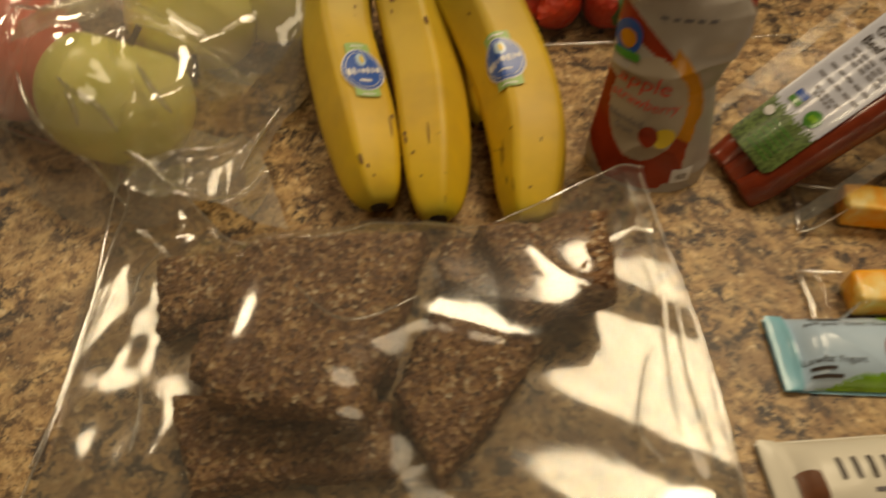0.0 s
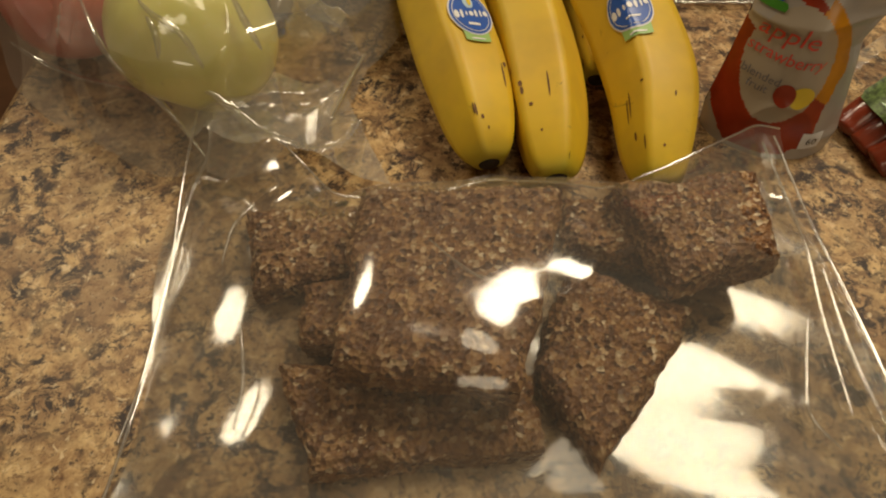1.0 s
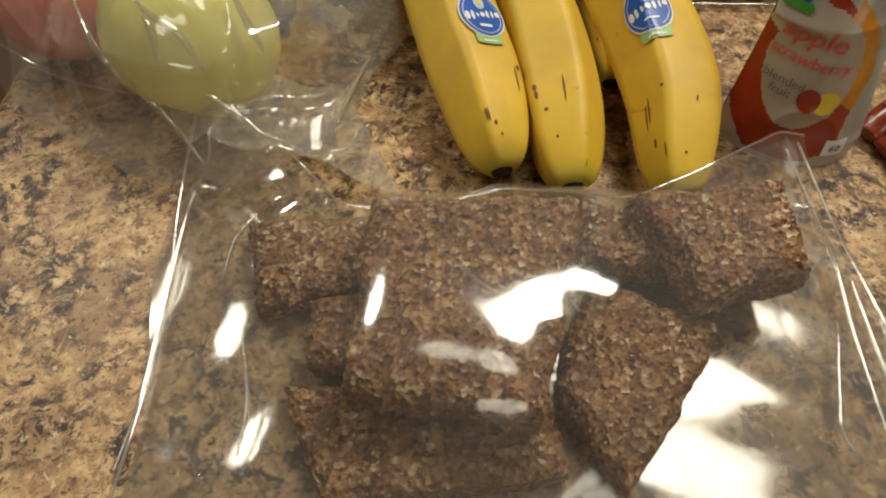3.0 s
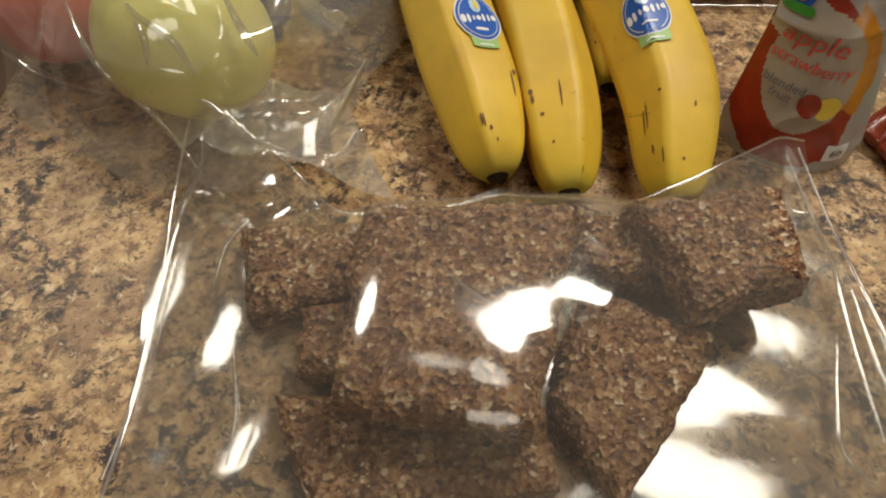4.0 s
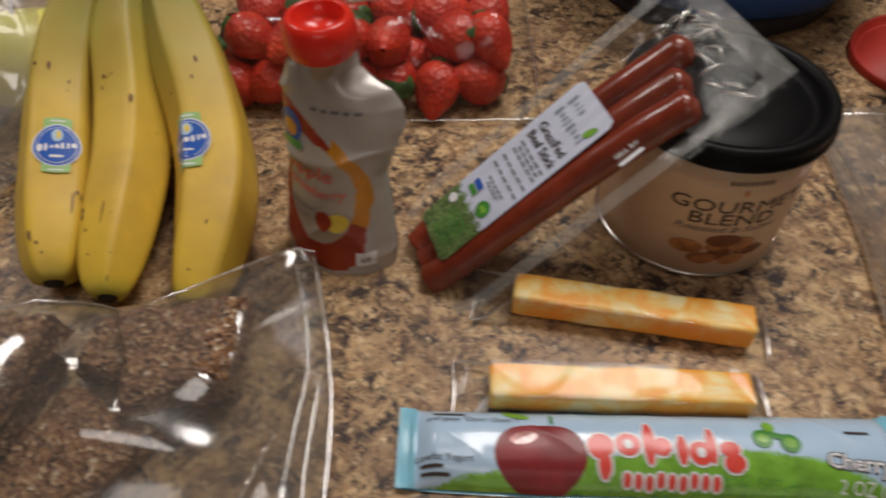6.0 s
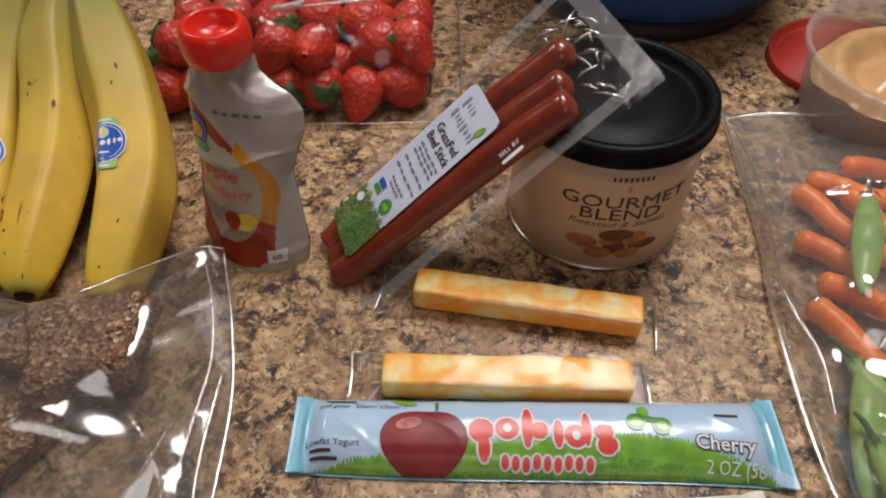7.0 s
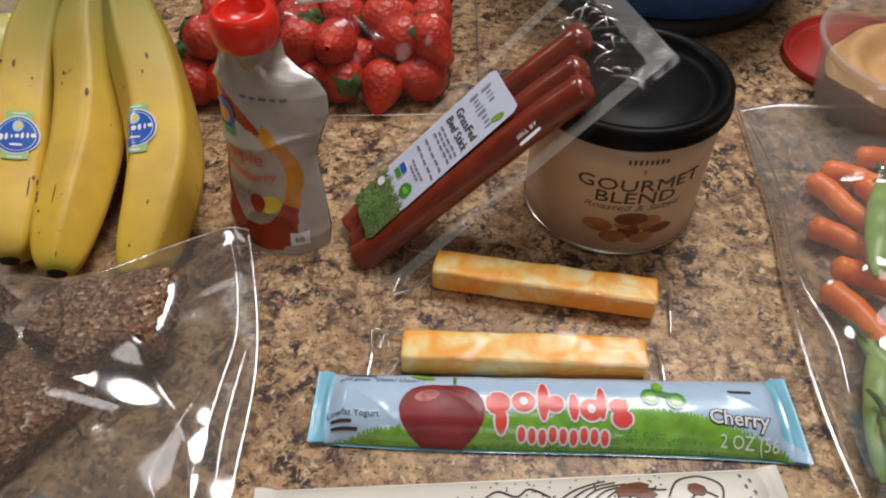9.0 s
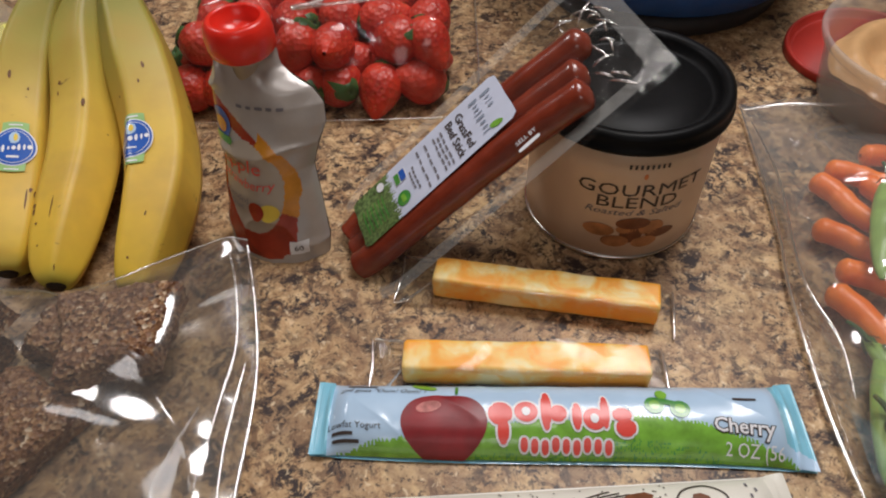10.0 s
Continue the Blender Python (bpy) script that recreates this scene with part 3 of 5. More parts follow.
BANANAS = [
    ([(0.0405, 0.3150, 0.0130), (0.0380, 0.327, 0.0175), (0.0320, 0.353, 0.0245), (0.0235, 0.385, 0.030), (0.0140, 0.425, 0.040), (0.0135, 0.462, 0.058), (0.0240, 0.492, 0.078), (0.0470, 0.508, 0.090)], 0.0208, 0.4, 0.415),
    ([(0.0710, 0.3060, 0.0130), (0.0700, 0.319, 0.0170), (0.0685, 0.347, 0.0240), (0.0645, 0.385, 0.031), (0.0560, 0.425, 0.042), (0.0480, 0.462, 0.061), (0.0480, 0.488, 0.077), (0.053, 0.508, 0.090)], 0.0198, 1.5, None),
    ([(0.1155, 0.3000, 0.0135), (0.1175, 0.315, 0.0185), (0.1190, 0.345, 0.0285), (0.1140, 0.380, 0.0355), (0.1030, 0.414, 0.0460), (0.0880, 0.448, 0.0610), (0.0730, 0.480, 0.0770), (0.060, 0.508, 0.090)], 0.0213, 0.9, 0.44),
    ([(0.098, 0.372, 0.016), (0.099, 0.382, 0.0200), (0.099, 0.405, 0.0220), (0.094, 0.432, 0.0260), (0.082, 0.462, 0.0430), (0.064, 0.492, 0.070), (0.056, 0.508, 0.088)], 0.0170, 2.2, None),
]
bunch = thing("banana_bunch", pose(0, 0, 0), "bunch of ripe yellow bananas with dark tips lying on the counter", "bananas")
for path, r, seed, stuck in BANANAS:
    fruit = part("banana", capped(sweep(path, 56, 40, girth(r), banana_shape(seed))), M_BANANA, bunch)
    tip = Vector(path[0])
    way = (tip - Vector(path[1])).normalized()
    part("tip", capped(sweep([tip - way * 0.004, tip - way * 0.0005, tip + way * 0.0012], 6, 12, lambda s: 0.0058 - 0.0012 * s)), M_BANTIP, fruit, "black dried blossom end")
    peel_pts = smooth_path(path, 56)

    def on_peel(x, y, pts=peel_pts, at=stuck or 0.4, turn=0.34 if seed < 0.6 else -0.42, r=r, seed=seed):
        """x around the peel and y along it, in metres from the place at."""
        s = at * 56 + y / 0.228 * 56
        i = max(0, min(54, int(s)))
        p = pts[i].lerp(pts[i + 1], s - i)
        along = (pts[min(i + 2, 56)] - pts[max(i - 1, 0)]).normalized()
        across = Vector((along.y, -along.x, 0)).normalized()
        a = x / (r * 1.035) + turn
        d = across * math.sin(a) + across.cross(along) * math.cos(a)
        rr = girth(r)(min(1.0, s / 56)) * banana_shape(seed)(math.pi / 2 - a)
        return p + d * max(rr, r * 0.35), d

    if stuck:
        sticker(lambda x, y, fn=on_peel, r=r: (fn(x, y)[0].lerp(fn(0, y)[0], 0) + fn(x, y)[1] * 0.0006, fn(x, y)[1]), fruit)
    marks = random.Random(int(seed * 10))
    for k in range(10):
        long_one = k < 3
        w, ln = (0.0010, marks.uniform(0.006, 0.014)) if long_one else (marks.uniform(0.0014, 0.0022), marks.uniform(0.0035, 0.0060)) if k in (4, 9) else (marks.uniform(0.0010, 0.0022), marks.uniform(0.0012, 0.0034))
        bm = oval(w / 2, ln / 2, n=10, rings=2)
        bmesh.ops.translate(bm, vec=(marks.uniform(-0.016, 0.016), marks.uniform(-0.075, -0.022) if k < 7 else marks.uniform(0.03, 0.05), 0), verts=bm.verts)
        part("bruise", bend(bm, on_peel, 0.00025), M_BRUISE, fruit, "small brown bruise on the peel")
part("crown", capped(sweep([(0.046, 0.500, 0.086), (0.054, 0.510, 0.092), (0.060, 0.522, 0.098)], 10, 14, lambda s: 0.017 - 0.006 * s)), M_STEM, bunch, "woody crown stem")


# ---- apples in a produce bag ----
def apple(r, squash, seed, material, label, place, tilt):
    def fn(u, v):
        a, b = 2 * math.pi * u, math.pi * v
        s = math.sin(b)
        dent = 0.30 * math.exp(-(b / 0.42) ** 2)
        base = 0.16 * math.exp(-((math.pi - b) / 0.40) ** 2)
        rad = r * (1 + 0.03 * math.cos(5 * a + seed) * (v ** 2) + 0.035 * wobble((math.cos(a), math.sin(a), v * 2), 0.8, seed))
        z = -r * squash * math.cos(b)
        z = -z * 1.0 - r * dent + r * base
        return Vector((rad * s * math.cos(a) * (1.04 - 0.10 * v), rad * s * math.sin(a) * (1.04 - 0.10 * v), z))
    t = thing("apple", pose(*place, *tilt), label, "apple", "apples in the bag")
    part("flesh", grid(40, 28, fn, wrap=True), material, t)
    part("stem", capped(sweep([(0, 0, r * squash * 0.62), (0.001, 0, r * squash * 0.85), (0.003, 0.001, r * squash * 1.08)], 6, 8, lambda s: 0.0014 + 0.0004 * s)), M_STEM, t)
    return t


APPLES = [
    (0.0405, 0.93, 0.3, M_GREENAPPLE, "pale green apple in a clear produce bag", (-0.101, 0.371, 0.040), (-35, 30, 10)),
    (0.0390, 0.93, 1.7, M_GREENAPPLE, "green apple with its blossom end turned forward in a clear bag", (-0.078, 0.449, 0.040), (130, 20, 15)),
    (0.0370, 0.95, 2.6, M_GREENAPPLE, "green apple beside the bananas in a clear bag", (-0.030, 0.478, 0.038), (-20, 10, 40)),
    (0.0380, 0.92, 3.9, M_REDAPPLE, "red apple at the counter's edge in a clear produce bag", (-0.172, 0.414, 0.038), (20, -20, 0)),
    (0.0380, 0.92, 5.2, M_REDAPPLE, "red apple behind the green ones in a clear bag", (-0.118, 0.520, 0.038), (10, 20, 60)),
]
for spec in APPLES:
    apple(*spec)

OUTLINE = [(0.0, 0.108), (0.07, 0.100), (0.16, 0.125), (0.25, 0.150), (0.36, 0.130), (0.46, 0.110), (0.53, 0.125), (0.60, 0.128), (0.66, 0.124), (0.70, 0.130), (0.735, 0.136), (0.78, 0.134), (0.835, 0.116), (0.90, 0.092), (0.95, 0.100), (1.0, 0.108)]


def produce_bag(u, v):
    a = 2 * math.pi * u
    r = line(OUTLINE, u) * v
    x, y = -0.096 + r * math.cos(a), 0.445 + r * math.sin(a) * 1.02
    p = Vector((x, y, 0))
    tops = []
    for rad, squash, seed, m, lab, (ax, ay, az), tilt in APPLES:
        d = math.hypot(x - ax, y - ay)
        big = rad * 1.06 + 0.0060
        knee = big * 0.72
        top = az + math.sqrt(max(0, big * big - min(d, knee) ** 2))
        tops.append(top - max(0, d - knee) * 1.15)
    z = smooth_max(tops + [0.004], 0.006)
    hem = min(1.0, (1 - v) / 0.12)
    z = z * (0.15 + 0.85 * hem) + 0.0035 * (1 - hem)
    radial = math.sin(a * 23 + 3 * wobble((a, v * 2, 0), 1.5)) * 0.0014 * v
    crease = ridged(p, 15, 4.0) ** 5 * 0.0080 + ridged(p, 30, 1.0) ** 5 * 0.0022
    z += (radial * 0.6 + crease + wobble(p, 20, 2.0) * 0.004) * min(1.0, 0.35 + v)
    return Vector((x, y, max(0.003, z)))


apple_bag = thing("produce_bag", pose(0, 0, 0), "clear crinkled plastic produce bag draped over apples", "plastic bag")
part("film", grid(210, 120, produce_bag, wrap=True), M_FILM_SOFT, apple_bag)


def bag_tail(u, v):
    a = Vector((-0.128, 0.372, 0.016)).lerp(Vector((-0.030, 0.362, 0.012)), u)
    b = Vector((-0.096, 0.318, 0.026)).lerp(Vector((-0.004, 0.300, 0.012)), u)
    p = a.lerp(b, v)
    neck = math.sin(math.pi * u)
    p.z += 0.010 * neck * (1 - v) + 0.006 * neck * v + ridged(p, 22, 6.0) ** 4 * 0.006 + 0.0012 * math.sin(u * 22 + v * 5)
    return p


part("open_end", grid(80, 50, bag_tail), M_FILM_SOFT, apple_bag)
for pts in (
    [(-0.215, 0.404, 0.010), (-0.199, 0.396, 0.004), (-0.172, 0.383, 0.003), (-0.139, 0.373, 0.004)],
    [(-0.110, 0.349, 0.0735), (-0.104, 0.3445, 0.0700), (-0.093, 0.3405, 0.0630), (-0.0875, 0.3370, 0.0515), (-0.0865, 0.3362, 0.0455)],
    [(-0.1066, 0.3436, 0.0695), (-0.1031, 0.3385, 0.0620), (-0.1060, 0.3335, 0.0420)],
    [(-0.0731, 0.3560, 0.0740), (-0.0677, 0.3500, 0.0630), (-0.0631, 0.3490, 0.0490)],
    [(-0.150, 0.376, 0.0570), (-0.131, 0.345, 0.0480), (-0.112, 0.338, 0.0260), (-0.0917, 0.3180, 0.0125)],
    [(-0.1060, 0.3335, 0.0420), (-0.0887, 0.3355, 0.0370), (-0.0786, 0.3318, 0.0305), (-0.0679, 0.3229, 0.0275), (-0.0493, 0.3169, 0.0250)],
    [(-0.0222, 0.3954, 0.0120), (-0.0280, 0.370, 0.0150), (-0.0335, 0.3365, 0.0200)],
    [(-0.150, 0.400, 0.0800), (-0.125, 0.398, 0.0790), (-0.095, 0.410, 0.0790), (-0.060, 0.425, 0.0750), (-0.020, 0.432, 0.0600)],
):
    part("fold", sweep(pts, 40, 8, lambda s: 0.0005 + 0.0013 * math.sin(math.pi * s)), M_FOLD, apple_bag)


# ---- fruit pouch ----
POUCH_X, POUCH_Y, POUCH_H = 0.1815, 0.352, 0.1115


def pouch_left(v):
    return line([(0, 0.0300), (0.10, 0.0310), (0.35, 0.0280), (0.55, 0.0262), (0.72, 0.0268), (0.85, 0.0258), (0.95, 0.0215), (1.0, 0.0165)], v)


def pouch_right(v):
    return line([(0, 0.0325), (0.10, 0.0335), (0.35, 0.0290), (0.48, 0.0262), (0.58, 0.0295), (0.70, 0.0345), (0.79, 0.0340), (0.855, 0.0280), (0.895, 0.0170), (0.93, 0.0110), (1.0, 0.0095)], v)


def pouch_x(u, v):
    """The place across the pouch for u from 0 (its left edge) to 1."""
    return -pouch_left(v) + (pouch_left(v) + pouch_right(v)) * u


def pouch_face(x, z, front=True):
    """A place on the pouch's skin; x from its middle, z above the counter."""
    v = max(0.0, min(1.0, z / POUCH_H))
    s = max(-1.0, min(1.0, x / (pouch_left(v) if x < 0 else pouch_right(v))))
    bulge = (1 - s * s) ** 0.7
    depth = (0.0155 * (1 - v) ** 0.6 + 0.0025) * bulge + 0.0004
    lean = 0.020 * v
    ruck = 0.0012 * wobble((x, 0, z), 75, 3) + 0.0030 * ridged((x, 0, z), 32, 5) ** 3 * (0.3 + v) + 0.0035 * math.exp(-((s - 0.1) / 0.45) ** 2 - ((z - 0.045) / 0.024) ** 2)
    curl = 0.008 * max(0.0, s) ** 2 * v
    y = -depth + lean + (-ruck + curl) if front else depth * 0.8 + lean + curl
    return Vector((x, y, z))


def pouch_print(u, v):
    x, z = pouch_x(u, v), v * POUCH_H
    ex, ez = (x + 0.004) / 0.0190, (z - 0.0445) / 0.0265
    rr, ang = math.hypot(ex, ez), math.atan2(ez, ex)
    jag = 0.03 * math.sin(x * 700 + z * 400)
    if rr < 1:
        return 1
    if -0.45 < ang < 1.25 and rr < 1.36 - 0.10 * ang + jag:
        return 3
    if (ang <= -0.45 or ang > 2.75) and rr < 1.75 + jag and z > 0.003 and x < 0.020:
        return 2
    if 1.25 <= ang <= 2.75 and 0.074 - 0.45 * (x + 0.012) < z < 0.089 - 0.75 * (x + 0.02) and x < 0.004:
        return 2
    return 0


pouch = thing("fruit_pouch", pose(POUCH_X, POUCH_Y, 0, 0, 0, -17), "standing foil fruit puree pouch with red cap, white and red print", "food pouch")
PRINTS = [M_FOIL, M_POUCHWHITE, M_POUCHRED, M_POUCHORANGE]
body = part("front_sheet", grid(90, 130, lambda u, v: pouch_face(pouch_x(u, v), v * POUCH_H), choose=pouch_print), PRINTS, pouch)
part("back_sheet", grid(30, 40, lambda u, v: pouch_face(pouch_x(1 - u, v), v * POUCH_H, False)), M_FOIL, pouch)
on_pouch = surface(lambda x, z: pouch_face(x, z))
for text, size, x, z, shear, m in (("apple", 0.0122, -0.008, 0.0590, 0.15, M_LETTERRED), ("strawberry", 0.0074, -0.006, 0.0490, 0.15, M_LETTERRED), ("blended", 0.0055, -0.013, 0.0385, 0.1, M_INKGREY), ("fruit", 0.0055, -0.013, 0.0335, 0.1, M_INKGREY), ("60", 0.0048, 0.0205, 0.0105, 0.0, M_INK)):
    bm = words(text, size, shear=shear)
    bmesh.ops.translate(bm, vec=(x, z, 0), verts=bm.verts)
    part("lettering", bend(bm, on_pouch, 0.0010), m, body)
part("calorie_box", bend(patch(0.0095, 0.0085, 6, 4, 0.0205, 0.0105, 0.05), on_pouch, 0.0004), M_PAPER, body)
part("printed_strawberry", bend(oval(0.0048, 0.0052, -0.0005, 0.0335), on_pouch, 0.0005), M_POUCHRED, body)
part("printed_apple", bend(oval(0.0055, 0.0050, 0.0070, 0.0335), on_pouch, 0.0004), M_YELLOWINK, body)
part("brand_badge", bend(oval(0.0064, 0.0085, -0.0200, 0.0760), on_pouch, 0.0005), M_BLUE, body)
part("brand_sun", bend(oval(0.0040, 0.0046, -0.0200, 0.0752), on_pouch, 0.0008), M_POUCHORANGE, body)
part("brand_leaf", bend(patch(0.0130, 0.0038, 8, 2, -0.0190, 0.0680), on_pouch, 0.0009), M_GRASSDARK, body)
for k, w in enumerate((0.0040, 0.0030, 0.0046, 0.0034, 0.0040)):
    part("small_print", bend(patch(w, 0.0016, 4, 1, -0.0060 + 0.0054 * k, 0.0885), on_pouch, 0.0005), M_INKGREY, body)
spout = lathe([(0.0, 0.095), (0.0075, 0.095), (0.0078, 0.110), (0.0105, 0.110), (0.0105, 0.1135), (0.0, 0.1135)], 28)
bmesh.ops.translate(spout, vec=(-0.003, 0.019, 0), verts=spout.verts)
part("spout", spout, M_POUCHWHITE, pouch)
cap = lathe([(0.0, 0.1135), (0.0146, 0.1135), (0.0158, 0.1148), (0.0165, 0.1185), (0.0166, 0.1235), (0.0158, 0.1280), (0.0142, 0.1306), (0.0122, 0.1314), (0.0114, 0.1302), (0.0108, 0.1240), (0.0, 0.1230)], 48)
bmesh.ops.translate(cap, vec=(-0.003, 0.019, 0), verts=cap.verts)
part("cap", cap, M_CAP, pouch, "glossy red plastic screw cap")


# ---- nut tin ----
TIN_R, TIN_H = 0.0500, 0.0790
tin = thing("nut_tin", pose(0.378, 0.383, 0), "tan round tin of mixed nuts with a black plastic lid", "nut tin")
part("body", lathe([(0.0, 0.001), (TIN_R - 0.002, 0.001), (TIN_R, 0.003), (TIN_R, 0.020), (TIN_R, 0.040), (TIN_R, 0.060), (TIN_R, TIN_H), (0.0, TIN_H)], 96), M_TAN, tin)
part("bottom_rim", lathe([(TIN_R - 0.003, 0.0), (TIN_R + 0.0006, 0.0), (TIN_R + 0.0011, 0.0014), (TIN_R + 0.0006, 0.0028), (TIN_R - 0.003, 0.0030)], 96), M_STEEL, tin, "thin shiny steel bottom rim")
part("lid", lathe([(TIN_R + 0.0010, TIN_H - 0.0022), (TIN_R + 0.0028, TIN_H - 0.0022), (TIN_R + 0.0032, TIN_H - 0.0016), (TIN_R + 0.0032, TIN_H + 0.0002), (TIN_R + 0.0022, TIN_H + 0.0008), (TIN_R + 0.0022, TIN_H + 0.0052), (TIN_R + 0.0016, TIN_H + 0.0074), (TIN_R - 0.0008, TIN_H + 0.0084), (TIN_R - 0.0036, TIN_H + 0.0080), (TIN_R - 0.0052, TIN_H + 0.0060), (TIN_R - 0.0062, TIN_H + 0.0020), (TIN_R - 0.0085, TIN_H + 0.0010), (TIN_R - 0.0100, TIN_H + 0.0022), (TIN_R - 0.030, TIN_H + 0.0022), (0.0, TIN_H + 0.0022)], 96), M_BLACKLID, tin, "black plastic snap lid with a raised rim")
TIN_TURN = -88.0


def on_tin(x, z):
    a = x / TIN_R + radians(TIN_TURN)
    d = Vector((math.cos(a), math.sin(a), 0))
    return d * TIN_R + Vector((0, 0, z)), d


def tin_text(text, size, x, z, m, shear=0.0, heavy=0.0):
    bm = words(text, size, shear=shear, heavy=heavy)
    bmesh.ops.scale(bm, vec=(1.14, 0.88, 1), verts=bm.verts)
    bmesh.ops.translate(bm, vec=(x, z, 0), verts=bm.verts)
    part("lettering", bend(bm, on_tin, 0.0004), m, tin)


tin_text("GOURMET", 0.0125, 0.0015, 0.0520, M_INK)
tin_text("BLEND", 0.0125, 0.0, 0.0435, M_INK)
tin_text("Roasted & Salted", 0.0066, -0.001, 0.0368, M_INKGREY, 0.3)
for k in range(8):
    part("brand_bar", bend(patch(0.0015, 0.0030, 2, 1, -0.0075 + 0.0027 * k, 0.0680), on_tin, 0.0004), M_INK, tin)
part("brand_drop", bend(oval(0.0010, 0.0019, 0.0010, 0.0618), on_tin, 0.0004), M_ORANGEINK, tin)
for x, z, sx, sz, m in ((-0.0175, 0.0185, 0.0085, 0.0046, M_NUT), (0.0, 0.0245, 0.0092, 0.0042, M_NUTDARK), (0.0105, 0.0205, 0.0070, 0.0052, M_NUT), (0.0, 0.0165, 0.0062, 0.0066, M_NUTDARK), (0.0165, 0.0150, 0.0085, 0.0034, M_NUTDARK), (-0.0080, 0.0110, 0.0075, 0.0044, M_NUT), (0.0080, 0.0100, 0.0072, 0.0042, M_NUT), (-0.003, 0.0200, 0.0055, 0.0030, M_NUT)):
    part("printed_nut", bend(oval(sx, sz, x, z + 0.0045, 20, 3), on_tin, 0.0004 + 0.0001 * random.random()), m, tin)


# ---- vacuum pack of sausages, leaning on the tin ----
PACK = Matrix(((0.320, 0.729, -0.605, 0.2726), (-0.947, 0.220, -0.236, 0.3554), (-0.039, 0.648, 0.761, 0.0524), (0, 0, 0, 1)))
q = PACK.to_quaternion()
pack = thing("sausage_pack", Matrix.LocRotScale((0.2726, 0.3554, 0.0524), q, None), "clear vacuum pack of three red-brown meat sticks leaning on a tin", "meat pack")
STICK_LOW = (-0.0115, 0.0025, 0.0165)
STICK_HIGH = (0.0000, 0.0140, 0.0285)
STICK_TOP = (0.1020, 0.0920, 0.0880)
for x, x2, top, z in zip(STICK_LOW, STICK_HIGH, STICK_TOP, (-0.0085, -0.0102, -0.0080)):
    mid = x + (x2 - x) * 0.50
    part("meat_stick", sweep([(x * 0.85, -0.070, z), (x, -0.050, z), (x + (x2 - x) * 0.22, 0.0, z), (mid, 0.05, z), (x2, top, z)], 60, 18, lambda s: 0.0087 * min(1.0, (max(0.0, s) * 26 + 0.02) ** 0.5, (max(0.0, 1 - s) * 26 + 0.02) ** 0.5) * (1 + 0.015 * math.sin(s * 40))), M_SAUSAGE, pack)


def pack_film(u, v):
    y = -0.082 + 0.206 * v
    half = 0.0445 - 0.0150 * max(0, 1 - v / 0.16) ** 1.5
    x = (2 * u - 1) * half
    z = -0.0130
    for x1, x2, top in zip(STICK_LOW, STICK_HIGH, STICK_TOP):
        sx = x1 + (x2 - x1) * min(1.0, max(0.0, (y + 0.05) / 0.15)) ** 1.4
        if -0.072 < y < top + 0.002:
            e = min(1.0, (y + 0.074) / 0.008, (top + 0.004 - y) / 0.008)
            z = max(z, -0.0085 + 0.0104 * e * max(0.0, 1 - ((x - sx) / 0.0118) ** 2) ** 0.5 - 0.002)
    z += 0.0004 * wobble((x, y, 0), 60, 2) + 0.0030 * ridged((x, y, 0), 62, 8) ** 4 * math.exp(-((y - 0.099) / 0.010) ** 2) + 0.0003 * ridged((x, y, 0), 38, 8) ** 5
    return Vector((x, y, z))


part("front_film", grid(70, 180, pack_film), M_FILM_VAC, pack)
for s in (-1, 1):
    part("side_seam", grid(6, 60, lambda u, v, s=s: Vector((s * (0.0445 - 0.0150 * max(0, 1 - v / 0.16) ** 1.5 - 0.0075 * (u if s > 0 else 1 - u)), -0.082 + 0.206 * v, -0.0120))), M_SEAM, pack, "frosted heat-sealed edge")
part("end_seam", grid(20, 6, lambda u, v: Vector(((2 * u - 1) * 0.0370, 0.1130 + 0.011 * v, -0.0118))), M_SEAM, pack, "frosted heat-sealed edge")
part("back_film", grid(10, 20, lambda u, v: Vector(((1 - 2 * u) * (0.0445 - 0.0150 * max(0, 1 - v / 0.16) ** 1.5), -0.082 + 0.206 * v, -0.0172))), M_FILM_VAC, pack)
crinkles = random.Random(8)
for k in range(22):
    cx, cy, ca = crinkles.uniform(-0.022, 0.040), crinkles.uniform(0.086, 0.116), crinkles.uniform(0, 3.1)
    ln = crinkles.uniform(0.003, 0.008)
    dx, dy = ln * math.cos(ca), ln * math.sin(ca)
    part("film_crinkle", sweep([(cx - dx, cy - dy, -0.0095), (cx + 0.001, cy, -0.0072), (cx + dx, cy + dy, -0.0100)], 10, 5, lambda s: 0.0002 + 0.0005 * math.sin(math.pi * s)), M_FOLD, pack)
LABEL_W, LABEL_L = 0.0347, 0.1093


def on_label(x, y):
    z = 0.0012 + 0.0004 * math.cos(x * 380)
    return Vector((x, y, z)), Vector((0, 0, 1))


def label_print(u, v):
    y = v * LABEL_L
    return 1 if y < 0.0275 + 0.0010 * math.sin(u * 31) + 0.0011 * math.sin(u * 97) + 0.0010 * math.sin(u * 173) else 0


sheet = part("paper_label", bend(grid(60, 160, lambda u, v: Vector(((u - 0.5) * LABEL_W * (1 - 0.12 * max(0, abs(2 * v - 1) - 0.94) / 0.06 * abs(2 * u - 1) ** 6), (v - 0.5) * LABEL_L, 0)), choose=label_print), on_label, 0), [M_LABEL, M_LABELGRASS], pack, "pale blue printed label with a green grass picture")


